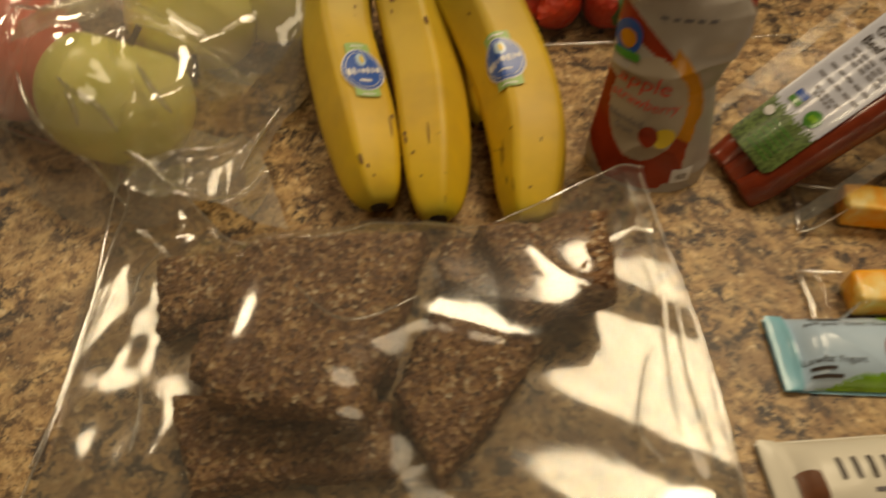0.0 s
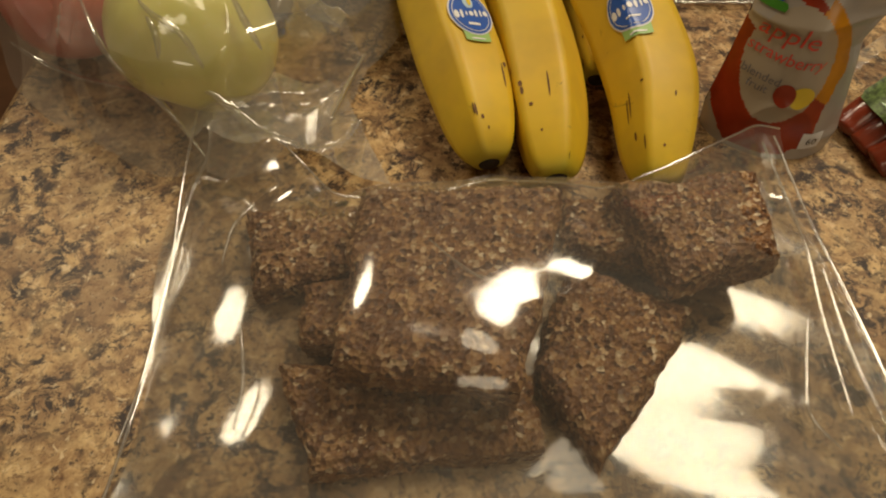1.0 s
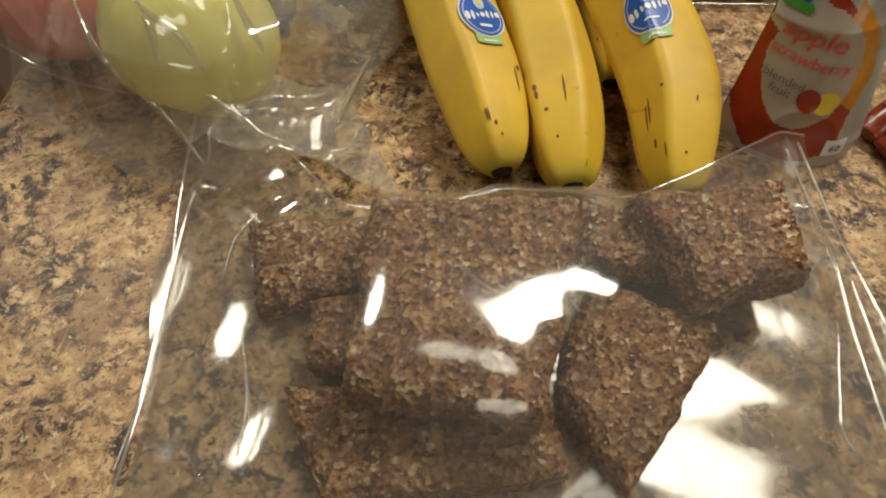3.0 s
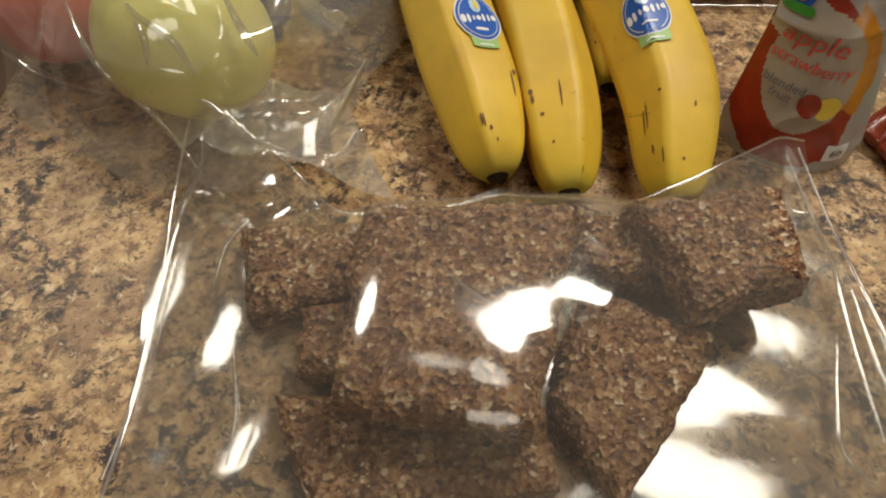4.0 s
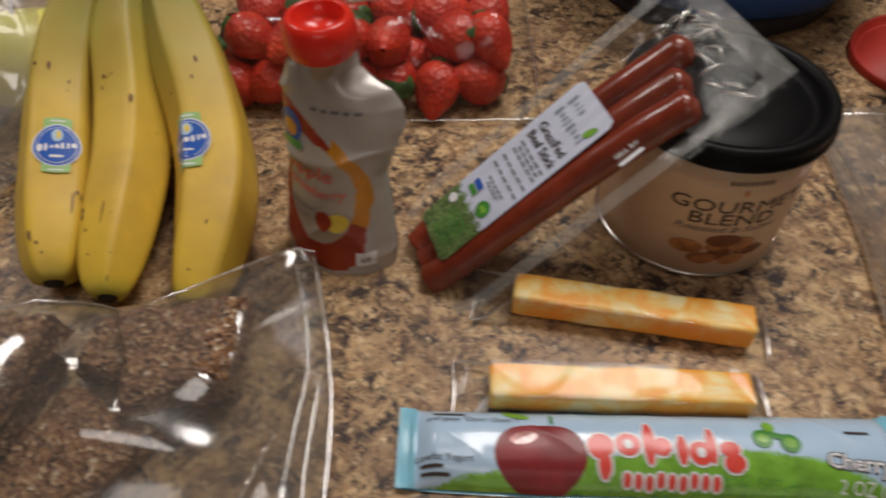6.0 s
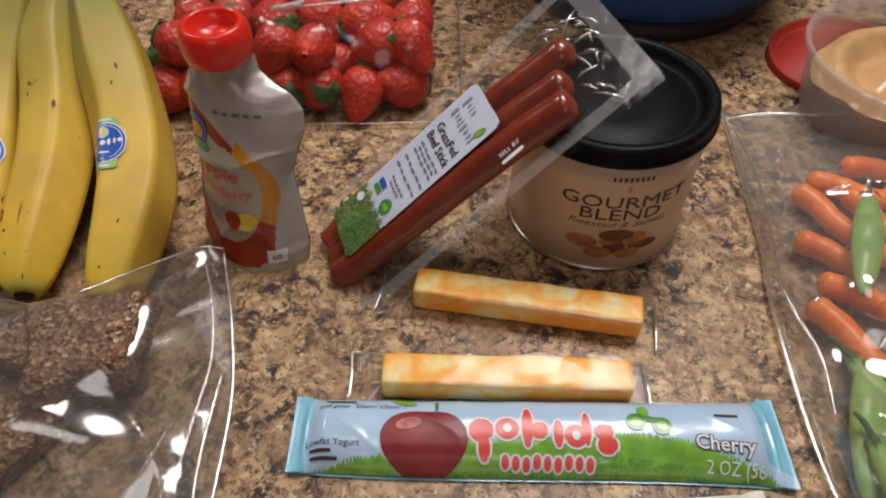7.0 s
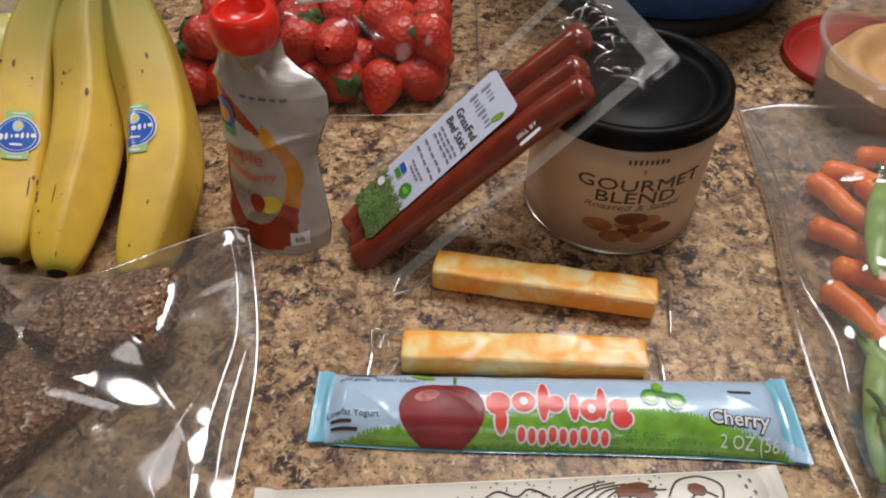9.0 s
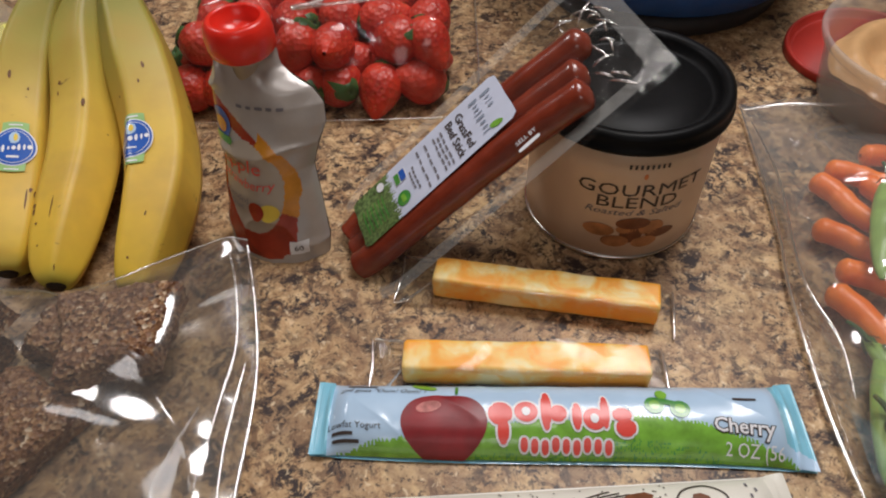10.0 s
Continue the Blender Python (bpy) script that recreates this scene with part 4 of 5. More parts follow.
def label_add(name, bm, x, y, turn, m, lift=0.0004):
    bmesh.ops.rotate(bm, matrix=Matrix.Rotation(radians(turn), 3, "Z"), verts=bm.verts)
    bmesh.ops.translate(bm, vec=(x, y, 0), verts=bm.verts)
    part(name, bend(bm, on_label, lift), m, sheet)


label_add("lettering", words("GrassFed", 0.0068, heavy=0.00012), 0.0, 0.0265, 0, M_INK)
label_add("lettering", words("Beef Stick", 0.0068, heavy=0.00012), 0.0005, 0.0195, 0, M_INK)
for k, (w, h) in enumerate(((0.0030, 0.0070), (0.0018, 0.0034), (0.0012, 0.0050), (0.0026, 0.0036))):
    label_add("brand_bar", patch(w * 0.55, h, 2, 3), -0.0110 + 0.0034 * k, 0.0455, 0, M_INKBLUE)
for k, (w, h) in enumerate(((0.0034, 0.0058), (0.0022, 0.0034), (0.0030, 0.0036), (0.0016, 0.0060), (0.0032, 0.0056), (0.0024, 0.0034), (0.0026, 0.0036), (0.0020, 0.0056))):
    label_add("brand_bar", patch(w * 0.5, h, 2, 3), -0.0115 + 0.0033 * k, 0.0372, 0, M_INKBLUE)
label_add("brand_sprig", oval(0.0022, 0.0042), 0.0120, 0.0430, -20, M_GRASS)
for k, (y, w) in enumerate(((0.0135, 0.027), (0.0108, 0.024), (0.0081, 0.027), (0.0020, 0.029), (-0.0040, 0.030), (-0.0100, 0.018), (-0.0126, 0.013))):
    for j in range(5):
        label_add("small_print", patch(w / 5 * 0.84, 0.0013, 3, 1), -w / 2 + w / 5 * (j + 0.5) + 0.001, y, 0, M_INKGREY)
label_add("seal_square", patch(0.0088, 0.0088, corner=0.05), -0.0075, -0.0190, 0, M_PAPER)
label_add("seal_green", patch(0.0078, 0.0034, corner=0.05), -0.0075, -0.0214, 0, M_GRASSDARK, 0.0007)
label_add("seal_blue", patch(0.0078, 0.0040, corner=0.05), -0.0075, -0.0172, 0, M_BLUE, 0.0007)
label_add("green_seal", oval(0.0046, 0.0046), 0.0070, -0.0215, 0, M_GRASSDARK)
label_add("seal_mark", patch(0.0050, 0.0030), 0.0070, -0.0215, 0, M_GRASS, 0.0007)
label_add("white_dot", oval(0.0027, 0.0027), -0.0120, -0.0330, 0, M_PAPER, 0.0007)
for k in range(6):
    label_add("small_print", patch(0.020, 0.0008, 6, 1), 0.002, -0.0345 - 0.0030 * k, 0, M_GRASSDARK)
for y, w in ((0.070, 0.011), (0.0655, 0.013)):
    bm = words("SELL BY", 0.0036) if y > 0.068 else patch(w, 0.0022)
    bmesh.ops.rotate(bm, matrix=Matrix.Rotation(radians(90), 3, "Z"), verts=bm.verts)
    bmesh.ops.translate(bm, vec=(0.0330 + (0.070 - y), 0.052, 0.0016), verts=bm.verts)
    part("date_stamp", bm, M_PAPER, pack)


# ---- cheese sticks ----
def cheese(x, y, turn, label, left, right):
    t = thing("cheese_stick", pose(x, y, 0, 0, 0, turn), label, "cheese stick", "cheese sticks")
    def block(u, v):
        ang = 2 * math.pi * u
        c, s = math.cos(ang), math.sin(ang)
        k = (abs(c) ** 9 + abs(s) ** 9) ** (-1 / 9)
        end = min(v, 1 - v) * 0.1175
        k *= 0.001 if end <= 0 else 1 - 0.10 * max(0.0, 1 - end / 0.002) ** 2
        p = Vector(((v - 0.5) * 0.1175, 0.0085 * c * k, 0.0087 + 0.0075 * s * k))
        p.y += 0.0007 * wobble(p, 60, x * 40)
        p.z += 0.0006 * wobble(p, 70, x * 60) if p.z > 0.006 else 0
        return p

    bm = grid(64, 118, lambda u, v: block(u, v if v in (0, 1) else (v * 118 - 0.99) / 116 ), wrap=True)
    part("cheese", bm, M_CHEESE, t)

    def wrap(u, v, top):
        px = -0.0588 - left + (0.1176 + left + right) * u
        half = 0.0150 if abs(px) < 0.059 else 0.0165
        py = (2 * v - 1) * half
        end = min(1.0, max(0.0, (0.066 - abs(px)) / 0.007))
        if top:
            z = 0.0022 + end * 0.0150 * min(1.0, max(0.0, (half + 0.0022 - abs(py)) / 0.0065)) ** 0.6
            z += (0.0004 * ridged((px, py, 0), 30, x * 30) ** 4 + (1 - end) * 0.0030 * ridged((px, py, 0), 45, x * 10) ** 3)
        else:
            z = 0.0006
        return Vector((px, py, z))

    part("wrapper_top", grid(120, 30, lambda u, v: wrap(u, v, True)), M_FILM_THIN, t, "clear glossy plastic wrapper")
    lo, hi = -0.0588 - left, 0.0588 + right
    for pts in ([(lo, -0.0160, 0.002), (lo + 0.001, 0.0, 0.003), (lo - 0.001, 0.0165, 0.003)], [(lo, 0.0165, 0.003), (lo + 0.008, 0.0150, 0.004), (-0.056, 0.0130, 0.006)], [(lo, -0.0160, 0.002), (lo + 0.008, -0.0135, 0.004), (-0.059, -0.0085, 0.014)], [(hi, -0.0160, 0.002), (hi, 0.0, 0.003), (hi, 0.0160, 0.002)]):
        part("wrapper_fold", sweep(pts, 16, 6, lambda s: 0.0003 + 0.0007 * math.sin(math.pi * s)), M_FOLD, t)
    part("wrapper_base", grid(12, 4, lambda u, v: wrap(u, v, False)), M_FILM_THIN, t)


cheese(0.3325, 0.3045, -9.8, "marbled orange cheese stick in clear wrapper beside the tin", 0.020, 0.008)
cheese(0.3195, 0.2590, -1.8, "marbled orange and white cheese stick in a clear wrapper", 0.017, 0.009)


# ---- yogurt tube ----
def tube_surface(length, width, thick, seed, flare=0.0):
    """The upper skin of a filled flat tube: a function of x along and y across it."""
    def fn(x, y):
        s = 2 * x / length
        end = max(0.0, min(1.0, (1 - abs(s)) / 0.16))
        end = end * end * (3 - 2 * end)
        half = width / 2 * (1 - 0.07 * end)
        t = max(-1.0, min(1.0, 2 * y / width))
        full = (1 - abs(t) ** 2.6) ** 0.8
        z = 0.0022 + thick * end * full
        z += 0.0005 * wobble((x, y, 0), 60, seed) + 0.0004 * ridged((x, y, 0), 30, seed + 3) ** 3 * end
        if abs(s) > 0.93:
            z += 0.00035 * math.sin(abs(x) * 5200) + 0.0016
        return Vector((x, t * half + flare * s * s * s * (0.5 - t * 0.5), z))
    return fn


YK_L, YK_W = 0.2230, 0.0400
yk_fn = tube_surface(YK_L, YK_W, 0.0120, 2.0, -0.003)


def yk_print(u, v):
    x, y = (u - 0.5) * YK_L, (v - 0.5) * YK_W
    if x < -0.1035 or (x > 0.0985 and y > -0.012 - 0.25 * (x - 0.0985)):
        return 1
    hill = -0.0125 + line([(-0.1035, -0.008), (-0.08, -0.001), (-0.045, 0.004), (-0.03, 0.007), (0.01, 0.010), (0.035, 0.012), (0.06, 0.009), (0.08, 0.003), (0.10, -0.004), (0.112, -0.012)], x)
    blade = 0.0022 * abs(math.sin(x * 1500 + 2 * math.sin(x * 310))) * (0.5 + 0.5 * math.sin(x * 170) ** 2)
    if y < hill + blade - 0.0025:
        return 2 if y > hill - 0.012 or random.random() < 0.8 else 3
    return 0


tube = thing("yogurt_tube", pose(0.3315, 0.2312, 0, 0, 0, -0.4), "blue and green plastic tube of cherry yogurt lying on the counter", "yogurt tube")
skin = part("top_skin", grid(420, 60, lambda u, v: yk_fn((u - 0.5) * YK_L, (v - 0.5) * YK_W), choose=yk_print), [M_SKY, M_CYAN, M_GRASS, M_GRASSDARK], tube)
part("under_skin", grid(40, 8, lambda u, v: Vector(((0.5 - u) * YK_L, (v - 0.5) * YK_W * 0.98 - 0.003 * (1 - 2 * u) ** 3 * (1 - v), 0.0012))), M_CYAN, tube)
on_tube = surface(yk_fn)


def tube_add(name, bm, x, y, m, lift=0.0004, fn=on_tube, parent=skin, turn=0.0):
    if turn:
        bmesh.ops.rotate(bm, matrix=Matrix.Rotation(radians(turn), 3, "Z"), verts=bm.verts)
    bmesh.ops.translate(bm, vec=(x, y, 0), verts=bm.verts)
    return part(name, bend(bm, fn, lift), m, parent)


def cherry_shape():
    def fn(u, v):
        a = 2 * math.pi * u
        r = max(v, 0.001) * (1 - 0.17 * max(0, math.sin(a)) ** 8 - 0.03 * math.cos(2 * a))
        return Vector((0.0200 * r * math.cos(a), 0.0155 * r * math.sin(a), 0))
    return grid(80, 30, fn, wrap=True)


tube_add("printed_cherry", cherry_shape(), -0.0505, -0.0060, M_CHERRY)
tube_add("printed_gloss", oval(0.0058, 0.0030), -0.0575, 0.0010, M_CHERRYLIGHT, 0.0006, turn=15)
tube_add("printed_stem", patch(0.0015, 0.0060), -0.0450, 0.0112, M_GRASSDARK, 0.0006)
tube_add("printed_leaf", oval(0.0060, 0.0022), -0.0600, 0.0140, M_GRASS, 0.0004, turn=-15)
# the brand's red shapes with pale outlines
for x, y, w, h, round_one in ((-0.0085, 0.0060, 0.0085, 0.0100, 0), (-0.0075, -0.0010, 0.0040, 0.0090, 0), (0.0005, 0.0068, 0.0082, 0.0088, 1), (0.0075, 0.0075, 0.0038, 0.0165, 0), (0.0115, 0.0060, 0.0060, 0.0072, 0), (0.0180, 0.0050, 0.0034, 0.0110, 0), (0.0240, 0.0040, 0.0080, 0.0088, 1), (0.0278, 0.0070, 0.0030, 0.0140, 0), (0.0335, 0.0055, 0.0066, 0.0060, 0), (0.0345, 0.0005, 0.0068, 0.0066, 0)):
    x, y, w, h = 0.0022 + (x - 0.0130) * 1.28, -0.0020 + (y - 0.0060) * 1.15, w * 1.28, h * 1.15
    tube_add("brand_outline", oval(w / 2 + 0.0011, h / 2 + 0.0011) if round_one else patch(w + 0.0020, h + 0.0020, 5, 8, corner=0.7), x, y, M_PAPER, 0.0004)
    tube_add("brand_shape", oval(w / 2, h / 2) if round_one else patch(w, h, 5, 8, corner=0.7), x, y, M_LETTERRED, 0.0007)
    if round_one:
        tube_add("brand_gap", oval(w * 0.18, h * 0.22), x, y, M_PAPER, 0.0010)
for k in range(9):
    tube_add("brand_outline", patch(0.0050, 0.0066, 3, 4, corner=0.5), -0.0150 + 0.0046 * k, -0.0150 - 0.0004 * (k % 3), M_PAPER, 0.0004)
    tube_add("brand_shape", patch(0.0032, 0.0050, 3, 4, corner=0.5), -0.0150 + 0.0046 * k, -0.0150 - 0.0004 * (k % 3), M_LETTERRED, 0.0007)
for heavy, m, lift in ((0.0006, M_INK, 0.0004), (0.00012, M_PAPER, 0.0007)):
    tube_add("lettering", words("Cherry", 0.0088, heavy=heavy), 0.0805, -0.0070, m, lift, turn=-4)
tube_add("lettering", words("2 OZ (56", 0.0066), 0.0845, -0.0160, M_PAPER, 0.0006, turn=-2)
tube_add("lettering", words("Lowfat Yogurt", 0.0042), -0.0910, -0.0090, M_INK)
tube_add("lettering", words('and goes "Oom! Oom!"?', 0.0040, shear=0.3), -0.0790, 0.0105, M_INK)
for x, y, w in ((-0.0960, -0.0125, 0.0110), (-0.0945, -0.0155, 0.0140), (-0.0890, 0.0140, 0.0160), (0.0840, 0.0070, 0.0120)):
    tube_add("small_print", patch(w, 0.0014, 8, 1), x, y, M_INK)
for x, y, r in ((0.0435, 0.0030, 0.0044), (0.0545, 0.0010, 0.0044)):
    tube_add("printed_wheel", oval(r, r), x, y, M_GRASSDARK, 0.0005)
    tube_add("wheel_gap", oval(r * 0.55, r * 0.55), x, y, M_GRASS, 0.0007)
tube_add("printed_frame", patch(0.0125, 0.0030), 0.0490, 0.0045, M_GRASSDARK, 0.0006, turn=-15)
tube_add("printed_ball", oval(0.0026, 0.0030), 0.0475, 0.0090, M_GRASS, 0.0006)


# ---- cream wrapper tube ----
CR_L, CR_W = 0.2260, 0.0390
cr_fn = tube_surface(CR_L, CR_W, 0.0110, 6.0)
cream = thing("yogurt_tube", pose(0.3150, 0.1805, 0, 0, 0, 3.6), "cream white yogurt tube with black line drawings on the counter", "yogurt tube")
cr_skin = part("top_skin", grid(160, 30, lambda u, v: cr_fn((u - 0.5) * CR_L, (v - 0.5) * CR_W)), M_CREAM, cream)
part("under_skin", grid(30, 6, lambda u, v: Vector(((0.5 - u) * CR_L, (v - 0.5) * CR_W * 0.98, 0.0012))), M_CREAM, cream)
on_cream = surface(cr_fn)


def cream_add(name, bm, x, y, m, lift=0.0004, turn=0.0):
    return tube_add(name, bm, x, y, m, lift, on_cream, cr_skin, turn)


for k in range(7):
    cream_add("brand_bar", patch(0.0022, 0.0096, 2, 5, corner=0.2), -0.0890 + 0.0060 * k, 0.0030, M_INK)
cream_add("red_corner", patch(0.0090, 0.0200, 4, 8), -0.1010, -0.0060, M_NUTDARK)
cream_add("small_print", patch(0.0300, 0.0018, 10, 1), -0.0660, -0.0060, M_INKGREY)


def stroke(points, width=0.0007, n=30):
    """A drawn line as a flat ribbon."""
    pts = smooth_path([(x, y, 0) for x, y in points], n)

    def fn(u, v):
        k = round(u * n)
        d = (pts[min(k + 1, n)] - pts[max(k - 1, 0)]).normalized()
        return pts[k] + Vector((-d.y, d.x, 0)) * (v - 0.5) * width
    return grid(n, 1, fn)


for k in range(7):
    cream_add("drawn_line", stroke([(0.010 + 0.0045 * k, 0.000 - 0.0006 * k), (0.022 + 0.0042 * k, 0.0090 - 0.0004 * k), (0.036 + 0.0040 * k, 0.0135 - 0.001 * k)]), 0, 0, M_INK)
for pts in ([(-0.018, 0.004), (-0.010, 0.010), (-0.002, 0.007), (0.004, 0.011), (0.012, 0.006)], [(0.060, 0.004), (0.066, 0.012), (0.076, 0.014), (0.083, 0.008), (0.080, -0.002)], [(0.068, 0.002), (0.074, 0.006), (0.080, 0.003)], [(0.030, -0.004), (0.042, 0.002), (0.056, 0.000), (0.066, -0.005)]):
    cream_add("drawn_line", stroke(pts, 0.0008), 0, 0, M_INK)
for x, y, sx, sy, turn in ((0.046, 0.0085, 0.0080, 0.0034, 14), (0.050, 0.0060, 0.0060, 0.0024, -8), (0.0725, 0.0070, 0.0042, 0.0030, -20)):
    cream_add("printed_chunk", oval(sx, sy, n=7), x, y, M_NUTDARK, 0.0005, turn)
for k in range(46):
    cream_add("printed_dot", patch(0.0008, 0.0008, 1, 1), random.uniform(-0.030, 0.060), random.uniform(0.002, 0.0165), M_INK)
for k in range(5):
    cream_add("small_print", patch(0.0012, 0.0022, 1, 1), 0.0930 + 0.0028 * (k % 2), 0.0135 - 0.0030 * k, M_INKGREY)


# ---- strawberries in a bag ----
random.seed(11)


def strawberry_mesh(seed):
    def fn(u, v):
        a = 2 * math.pi * u
        r = 0.0180 * (math.sin(math.pi * min(1.0, v * 0.98 + 0.01)) ** 0.62) * (0.60 + 0.52 * v) * (1 + 0.05 * math.sin(2 * a + seed) + 0.05 * wobble((math.cos(a), math.sin(a), v), 1.3, seed))
        return Vector((r * math.cos(a), r * math.sin(a), -0.0235 + 0.0420 * v))
    return grid(24, 18, fn, wrap=True)


def calyx_mesh(seed):
    bm = bmesh.new()
    rnd = random.Random(seed)
    hub = []
    heart = bm.verts.new((0, 0, 0.0182))
    for k in range(9):
        a = 2 * math.pi * k / 9 + rnd.uniform(-0.2, 0.2)
        ln = rnd.uniform(0.009, 0.014)
        d, s = Vector((math.cos(a), math.sin(a), 0)), Vector((-math.sin(a), math.cos(a), 0))
        row = []
        for j in range(5):
            t = j / 4
            w = 0.0036 * math.sin(math.pi * (0.15 + 0.85 * t)) + 0.0002
            c = d * ln * t + Vector((0, 0, 0.0175 + 0.003 * math.sin(t * 3) - 0.010 * t * t))
            row.append((bm.verts.new(c - s * w), bm.verts.new(c + Vector((0, 0, 0.0006))), bm.verts.new(c + s * w)))
        hub.append(row[0])
        for r0, r1 in zip(row, row[1:]):
            bm.faces.new((r0[0], r0[1], r1[1], r1[0]))
            bm.faces.new((r0[1], r0[2], r1[2], r1[1]))
    for r0 in hub:
        bm.faces.new((heart, r0[0], r0[1]))
        bm.faces.new((heart, r0[1], r0[2]))
    return bm


BERRIES = []
for layer, count in ((0, 35), (1, 30)):
    for k in range(count):
        cols = 7 if layer == 0 else 6
        bx = 0.098 + (0.166 / (cols - 1)) * (k % cols) * (0.97 if layer else 1) + 0.012 * layer + random.uniform(-0.007, 0.007)
        by = 0.482 + 0.034 * (k // cols) + 0.015 * layer + random.uniform(-0.005, 0.005)
        BERRIES.append((min(bx, 0.266), by, 0.0165 + 0.024 * layer, random.uniform(35, 115) * random.choice((1, -1)), random.uniform(-25, 25), random.uniform(0, 360)))
protos = []
for k, (bx, by, bz, rx, ry, rz) in enumerate(BERRIES):
    m = pose(bx, by, bz, rx, ry, rz)
    if k < 4:
        t = thing("strawberry", m, "red strawberry with green leafy cap in a clear bag", "strawberry", "strawberries in the bag")
        part("berry", strawberry_mesh(k * 2.3), M_BERRY, t)
        part("calyx", calyx_mesh(k), M_LEAF, t, "green leafy cap")
        protos.append(t)
    else:
        copy_thing(protos[k % 4], m)


def berry_xy(u, v):
    return 0.064 + 0.236 * u, 0.460 + 0.205 * v


def berry_floor(x, y):
    z = 0.003
    for bx, by, bz, *turns in BERRIES:
        d = math.hypot(x - bx, y - by)
        if d < 0.019:
            z = max(z, bz + math.sqrt(0.0215 ** 2 - d * d))
    return z


BERRY_Z = drape(120, 100, berry_xy, berry_floor, lambda u, v: 0.003, 160)


def berry_bag(u, v):
    x, y = berry_xy(u, v)
    p = Vector((x, y, 0))
    calm = min(1.0, min(u, 1 - u, v, 1 - v) / 0.06)
    z = float(BERRY_Z[round(v * 100), round(u * 120)]) + (ridged(p, 13, 3.0) ** 5 * 0.006 + wobble(p, 18, 5.0) * 0.003) * calm
    return Vector((x, y, max(0.002, z)))


berry_sack = thing("strawberry_bag", pose(0, 0, 0), "clear plastic bag filled with red strawberries", "plastic bag")
part("film", grid(120, 100, berry_bag), M_FILM_BERRY, berry_sack)
part("fold", sweep([(0.112, 0.512, 0.0630), (0.150, 0.516, 0.0690), (0.196, 0.508, 0.0680), (0.176, 0.500, 0.0660), (0.215, 0.503, 0.0680), (0.246, 0.512, 0.0660)], 60, 6, lambda s: 0.0005 + 0.0010 * math.sin(math.pi * s)), M_FOLD, berry_sack)
part("side_seam", sweep([(0.300, 0.462, 0.004), (0.301, 0.52, 0.005), (0.300, 0.58, 0.005), (0.299, 0.66, 0.004)], 30, 6, lambda s: 0.0007), M_FOLD, berry_sack)
part("end_seam", sweep([(0.070, 0.461, 0.003), (0.15, 0.459, 0.004), (0.23, 0.460, 0.004), (0.300, 0.462, 0.004)], 40, 6, lambda s: 0.0007), M_FOLD, berry_sack)


# ---- carrots and pea pods in a bag ----
def carrot_mesh(length, r, seed):
    return sweep([(-length / 2, 0, 0), (-length / 6, 0.0015, 0), (length / 6, -0.001, 0), (length / 2, 0.001, 0)], 26, 16, lambda s: r * min(1.0, (s * 9 + 0.02) ** 0.5, ((1 - s) * 9 + 0.02) ** 0.5) * (1.06 - 0.16 * s + 0.03 * math.sin(s * 30 + seed)))


CARROTS = [(0.509, 0.367, 0.01, -62, 0.047), (0.53, 0.386, 0.01, -25, 0.048), (0.534, 0.365, 0.01, -70, 0.043), (0.502, 0.335, 0.01, -35, 0.043), (0.525, 0.334, 0.011, 20, 0.047), (0.49, 0.278, 0.011, -62, 0.056), (0.506, 0.304, 0.012, -28, 0.048), (0.517, 0.274, 0.022, -60, 0.047), (0.555, 0.35, 0.011, -80, 0.047), (0.545, 0.31, 0.014, 40, 0.047), (0.57, 0.385, 0.01, 15, 0.045), (0.54, 0.28, 0.01, 75, 0.047), (0.57, 0.32, 0.01, -50, 0.047), (0.555, 0.405, 0.01, -8, 0.043)]
for k, (x, y, z, turn, ln) in enumerate(CARROTS):
    c = part("baby_carrot", carrot_mesh(ln, 0.0066, k), M_CARROT)
    c.matrix_world = pose(x, y, z, 0, 0, turn)
    tagged(c, "peeled orange baby carrot in a clear bag", "carrot", "carrots in the bag")


def pod_mesh(length, seed):
    def fn(u, v):
        a = 2 * math.pi * u
        s = 2 * v - 1
        r = max(0.02, 1 - s * s) ** 0.55
        lump = 1 + 0.10 * math.sin(v * 22 + seed)
        return Vector((s * length / 2, 0.0078 * r * math.cos(a), 0.0052 * r * lump * math.sin(a) + 0.006 * (1 - s * s) * 0.4))
    return grid(18, 44, fn, wrap=True)


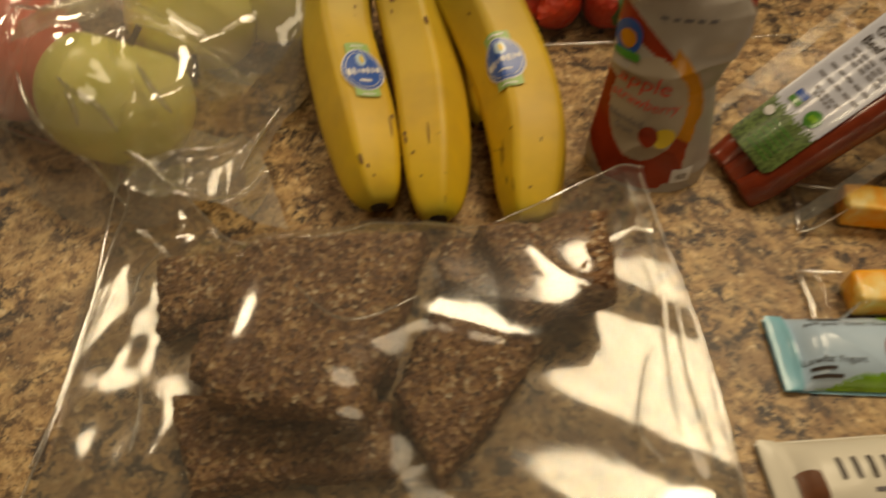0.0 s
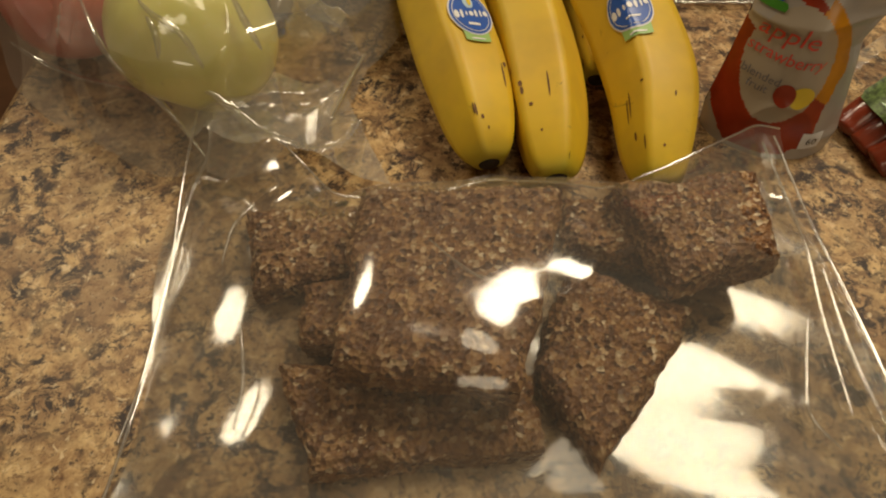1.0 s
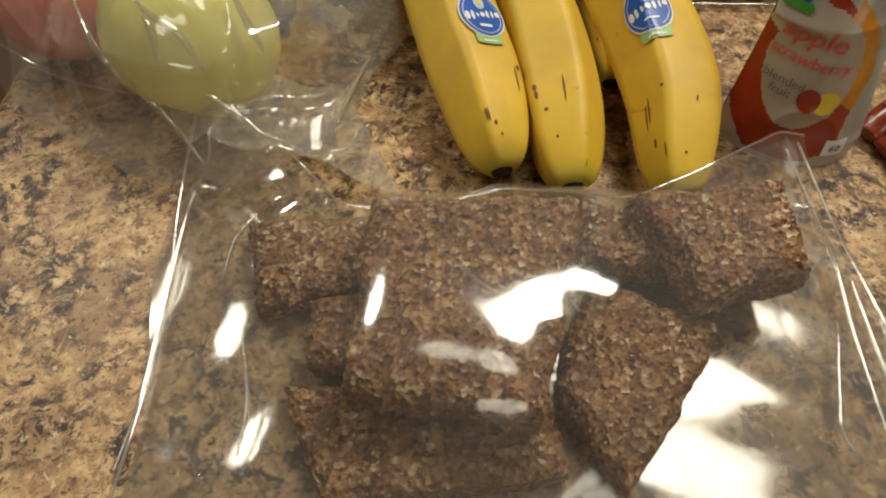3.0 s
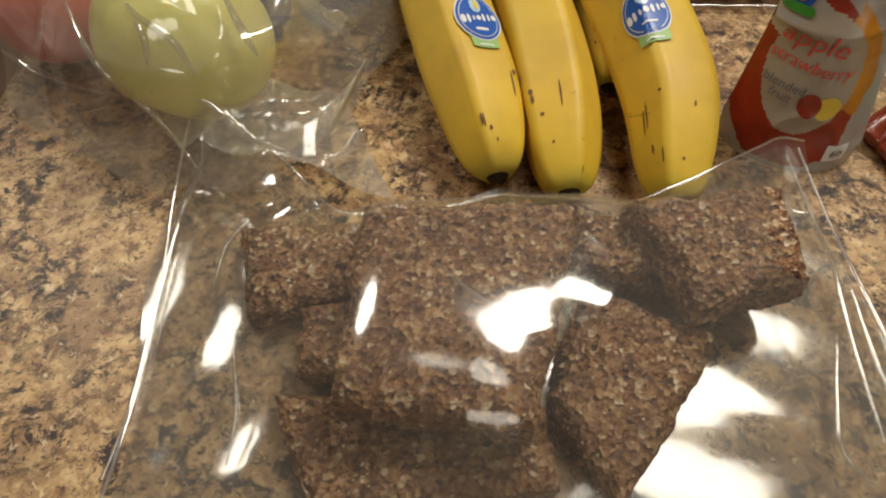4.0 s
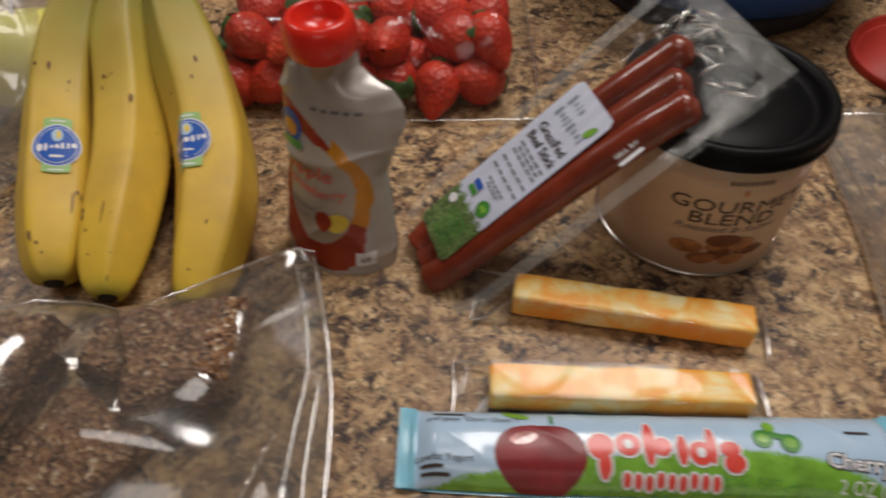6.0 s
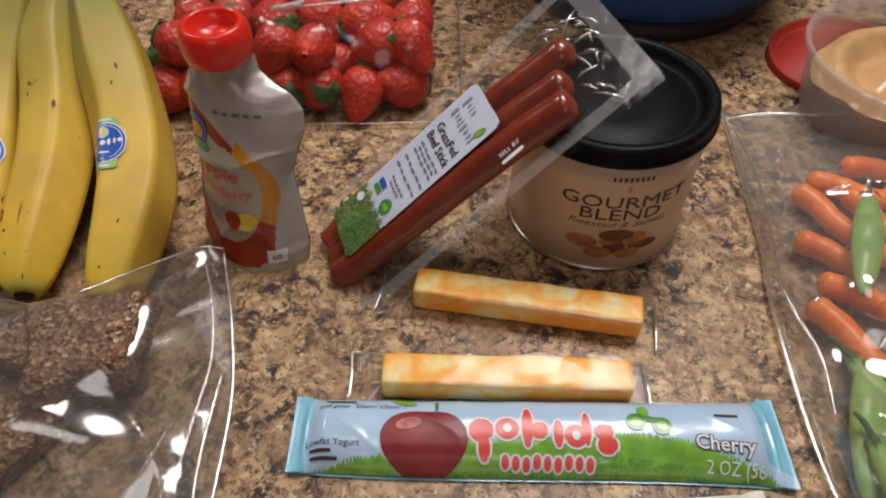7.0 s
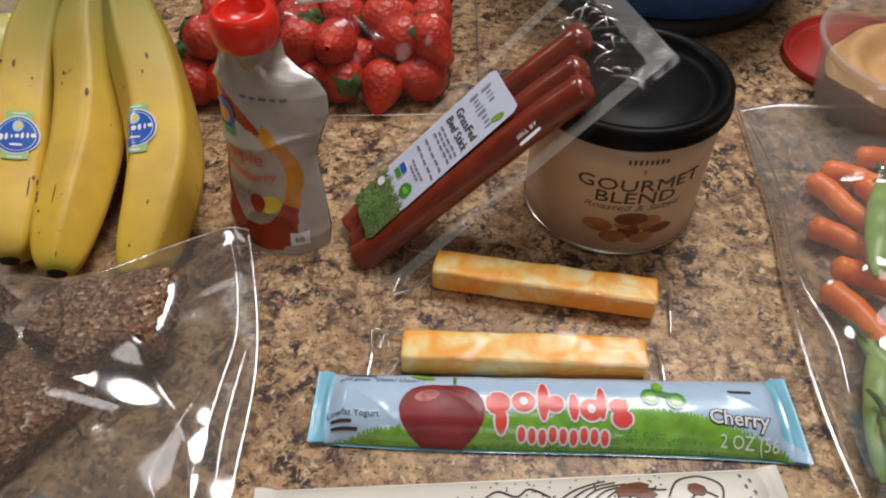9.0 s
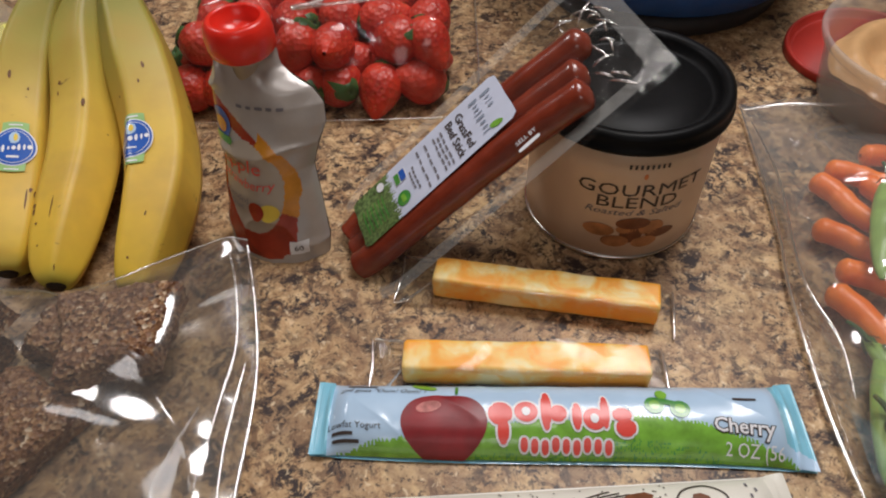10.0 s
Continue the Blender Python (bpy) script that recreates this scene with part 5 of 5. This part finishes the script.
PODS = [(0.509, 0.33, 0.028, 66, 0.078), (0.478, 0.232, 0.01, 70, 0.075), (0.496, 0.238, 0.01, 110, 0.072), (0.488, 0.205, 0.012, 80, 0.08), (0.513, 0.22, 0.01, 60, 0.075), (0.531, 0.24, 0.01, 100, 0.075), (0.556, 0.25, 0.01, 70, 0.075), (0.476, 0.19, 0.018, 95, 0.07)]
for x, y, z, turn, ln in PODS:
    pod = thing("pea_pod", pose(x, y, z, 0, 0, turn), "green snap pea pod lying among carrots in a bag", "pea pod", "pea pods in the bag")
    part("pod", pod_mesh(ln, x * 90), M_POD, pod)
    part("stalk", capped(sweep([(ln / 2 - 0.003, 0, 0.001), (ln / 2 + 0.004, 0.001, 0.003), (ln / 2 + 0.010, 0.004, 0.004)], 8, 8, lambda s: 0.0016 - 0.0006 * s)), M_LEAF, pod)
    bm = bmesh.new()
    for j in range(5):
        a = 2 * math.pi * j / 5
        w = Vector((0, math.cos(a), math.sin(a)))
        p0 = Vector((ln / 2 + 0.001, 0, 0.001))
        vs = [bm.verts.new(p0 + w * 0.0018), bm.verts.new(p0 + Vector((-0.004, 0, 0)) + w * 0.0042 + w.cross(Vector((1, 0, 0))) * 0.0016), bm.verts.new(p0 + Vector((-0.008, 0, 0)) + w * 0.0062), bm.verts.new(p0 + Vector((-0.004, 0, 0)) + w * 0.0042 - w.cross(Vector((1, 0, 0))) * 0.0016)]
        bm.faces.new(vs)
    part("calyx", bm, M_LEAF, pod)


def veg_xy(u, v):
    left = line([(0, 0.460), (0.2, 0.456), (0.45, 0.460), (0.7, 0.469), (1.0, 0.479)], v)
    return left + (0.66 - left) * u, 0.120 + (0.352 + 0.03 * u) * v


def veg_floor(x, y):
    z = 0.003
    for cx, cy, cz, turn, ln in CARROTS + PODS:
        a = radians(turn)
        s = max(-ln / 2, min(ln / 2, (x - cx) * math.cos(a) + (y - cy) * math.sin(a)))
        d = math.hypot(x - cx - s * math.cos(a), y - cy - s * math.sin(a))
        if d < 0.009:
            z = max(z, cz + 0.0115)
    return z


VEG_Z = drape(110, 160, veg_xy, veg_floor, lambda u, v: 0.003 if u < 0.9 else 0.02, 200)


def veg_bag(u, v):
    x, y = veg_xy(u, v)
    p = Vector((x, y, 0))
    calm = min(1.0, min(u, 1 - v) / 0.05)
    z = float(VEG_Z[round(v * 160), round(u * 110)]) + (ridged(p, 15, 12.0) ** 5 * 0.0060 + wobble(p, 20, 8.0) * 0.003) * calm
    return Vector((x, y, max(0.003, z)))


veg_sack = thing("vegetable_bag", pose(0, 0, 0), "clear plastic bag of baby carrots and green pea pods", "plastic bag")
part("film", grid(110, 160, veg_bag), M_FILM_VEG, veg_sack)
part("under_film", grid(20, 20, lambda u, v: Vector((0.462 + 0.018 * v + 0.19 * u, 0.120 + 0.352 * v, 0.0010))), M_FILM_VEG, veg_sack)

for pts in ([(0.479, 0.468, 0.004), (0.470, 0.360, 0.004), (0.461, 0.304, 0.004), (0.456, 0.225, 0.004), (0.460, 0.150, 0.004)], [(0.480, 0.447, 0.007), (0.479, 0.388, 0.009), (0.468, 0.315, 0.009), (0.473, 0.273, 0.008), (0.469, 0.241, 0.007)], [(0.479, 0.462, 0.006), (0.505, 0.459, 0.012), (0.545, 0.455, 0.014), (0.600, 0.470, 0.010)], [(0.487, 0.262, 0.030), (0.497, 0.272, 0.034), (0.512, 0.276, 0.036)]):
    part("fold", sweep(pts, 40, 6, lambda s: 0.0005 + 0.0007 * math.sin(math.pi * s)), M_FOLD, veg_sack)


# ---- tub of nut butter, its lid, and the blue bowl ----
tub = thing("plastic_tub", pose(0.5990, 0.4710, 0), "frosted plastic tub half full of tan nut butter, open", "food tub")
part("wall", lathe([(0.0, 0.001), (0.0615, 0.001), (0.0645, 0.004), (0.0690, 0.030), (0.0710, 0.042), (0.0745, 0.0440), (0.0762, 0.0480), (0.0758, 0.0505), (0.0738, 0.0508), (0.0700, 0.0450), (0.0675, 0.030), (0.0630, 0.005), (0.0, 0.003)], 96), M_TUB, tub)


def butter(u, v):
    a = 2 * math.pi * u
    r = max(0.001, v) * 0.0640
    p = (r * math.cos(a), r * math.sin(a), 0)
    return Vector((p[0], p[1], 0.022 + 0.0045 * math.sin(2 * a + r * 190) * min(1, v * 2) + 0.004 * wobble(p, 60, 3) + 0.006 * v ** 4))


part("nut_butter", grid(72, 24, butter, wrap=True), M_BUTTER, tub, "swirled tan nut butter")
lid = thing("tub_lid", pose(0.5810, 0.5330, 0.001, 3, -4, 0), "round red plastic tub lid lying on the counter", "lid")
part("disc", lathe([(0.0, 0.006), (0.040, 0.006), (0.043, 0.0035), (0.0455, 0.0035), (0.0470, 0.0085), (0.0490, 0.0095), (0.0500, 0.0080), (0.0500, 0.0010), (0.0480, 0.0), (0.0, 0.001)], 72), M_REDLID, lid)
bowl = thing("blue_bowl", pose(0.458, 0.664, 0), "dark blue plastic container over a black painted shadow, on the counter", "container")
part("wall", lathe([(0.0, 0.016), (0.095, 0.016), (0.108, 0.022), (0.116, 0.040), (0.126, 0.11), (0.129, 0.112), (0.127, 0.115), (0.120, 0.110), (0.108, 0.040), (0.090, 0.024), (0.0, 0.022)], 72), M_BOWL, bowl)
# black ring that paints in the shadow beneath the container
part("shadow_ring", lathe([(0.0, 0.0), (0.098, 0.0), (0.102, 0.004), (0.100, 0.016), (0.0, 0.017)], 72), M_DARK, bowl)
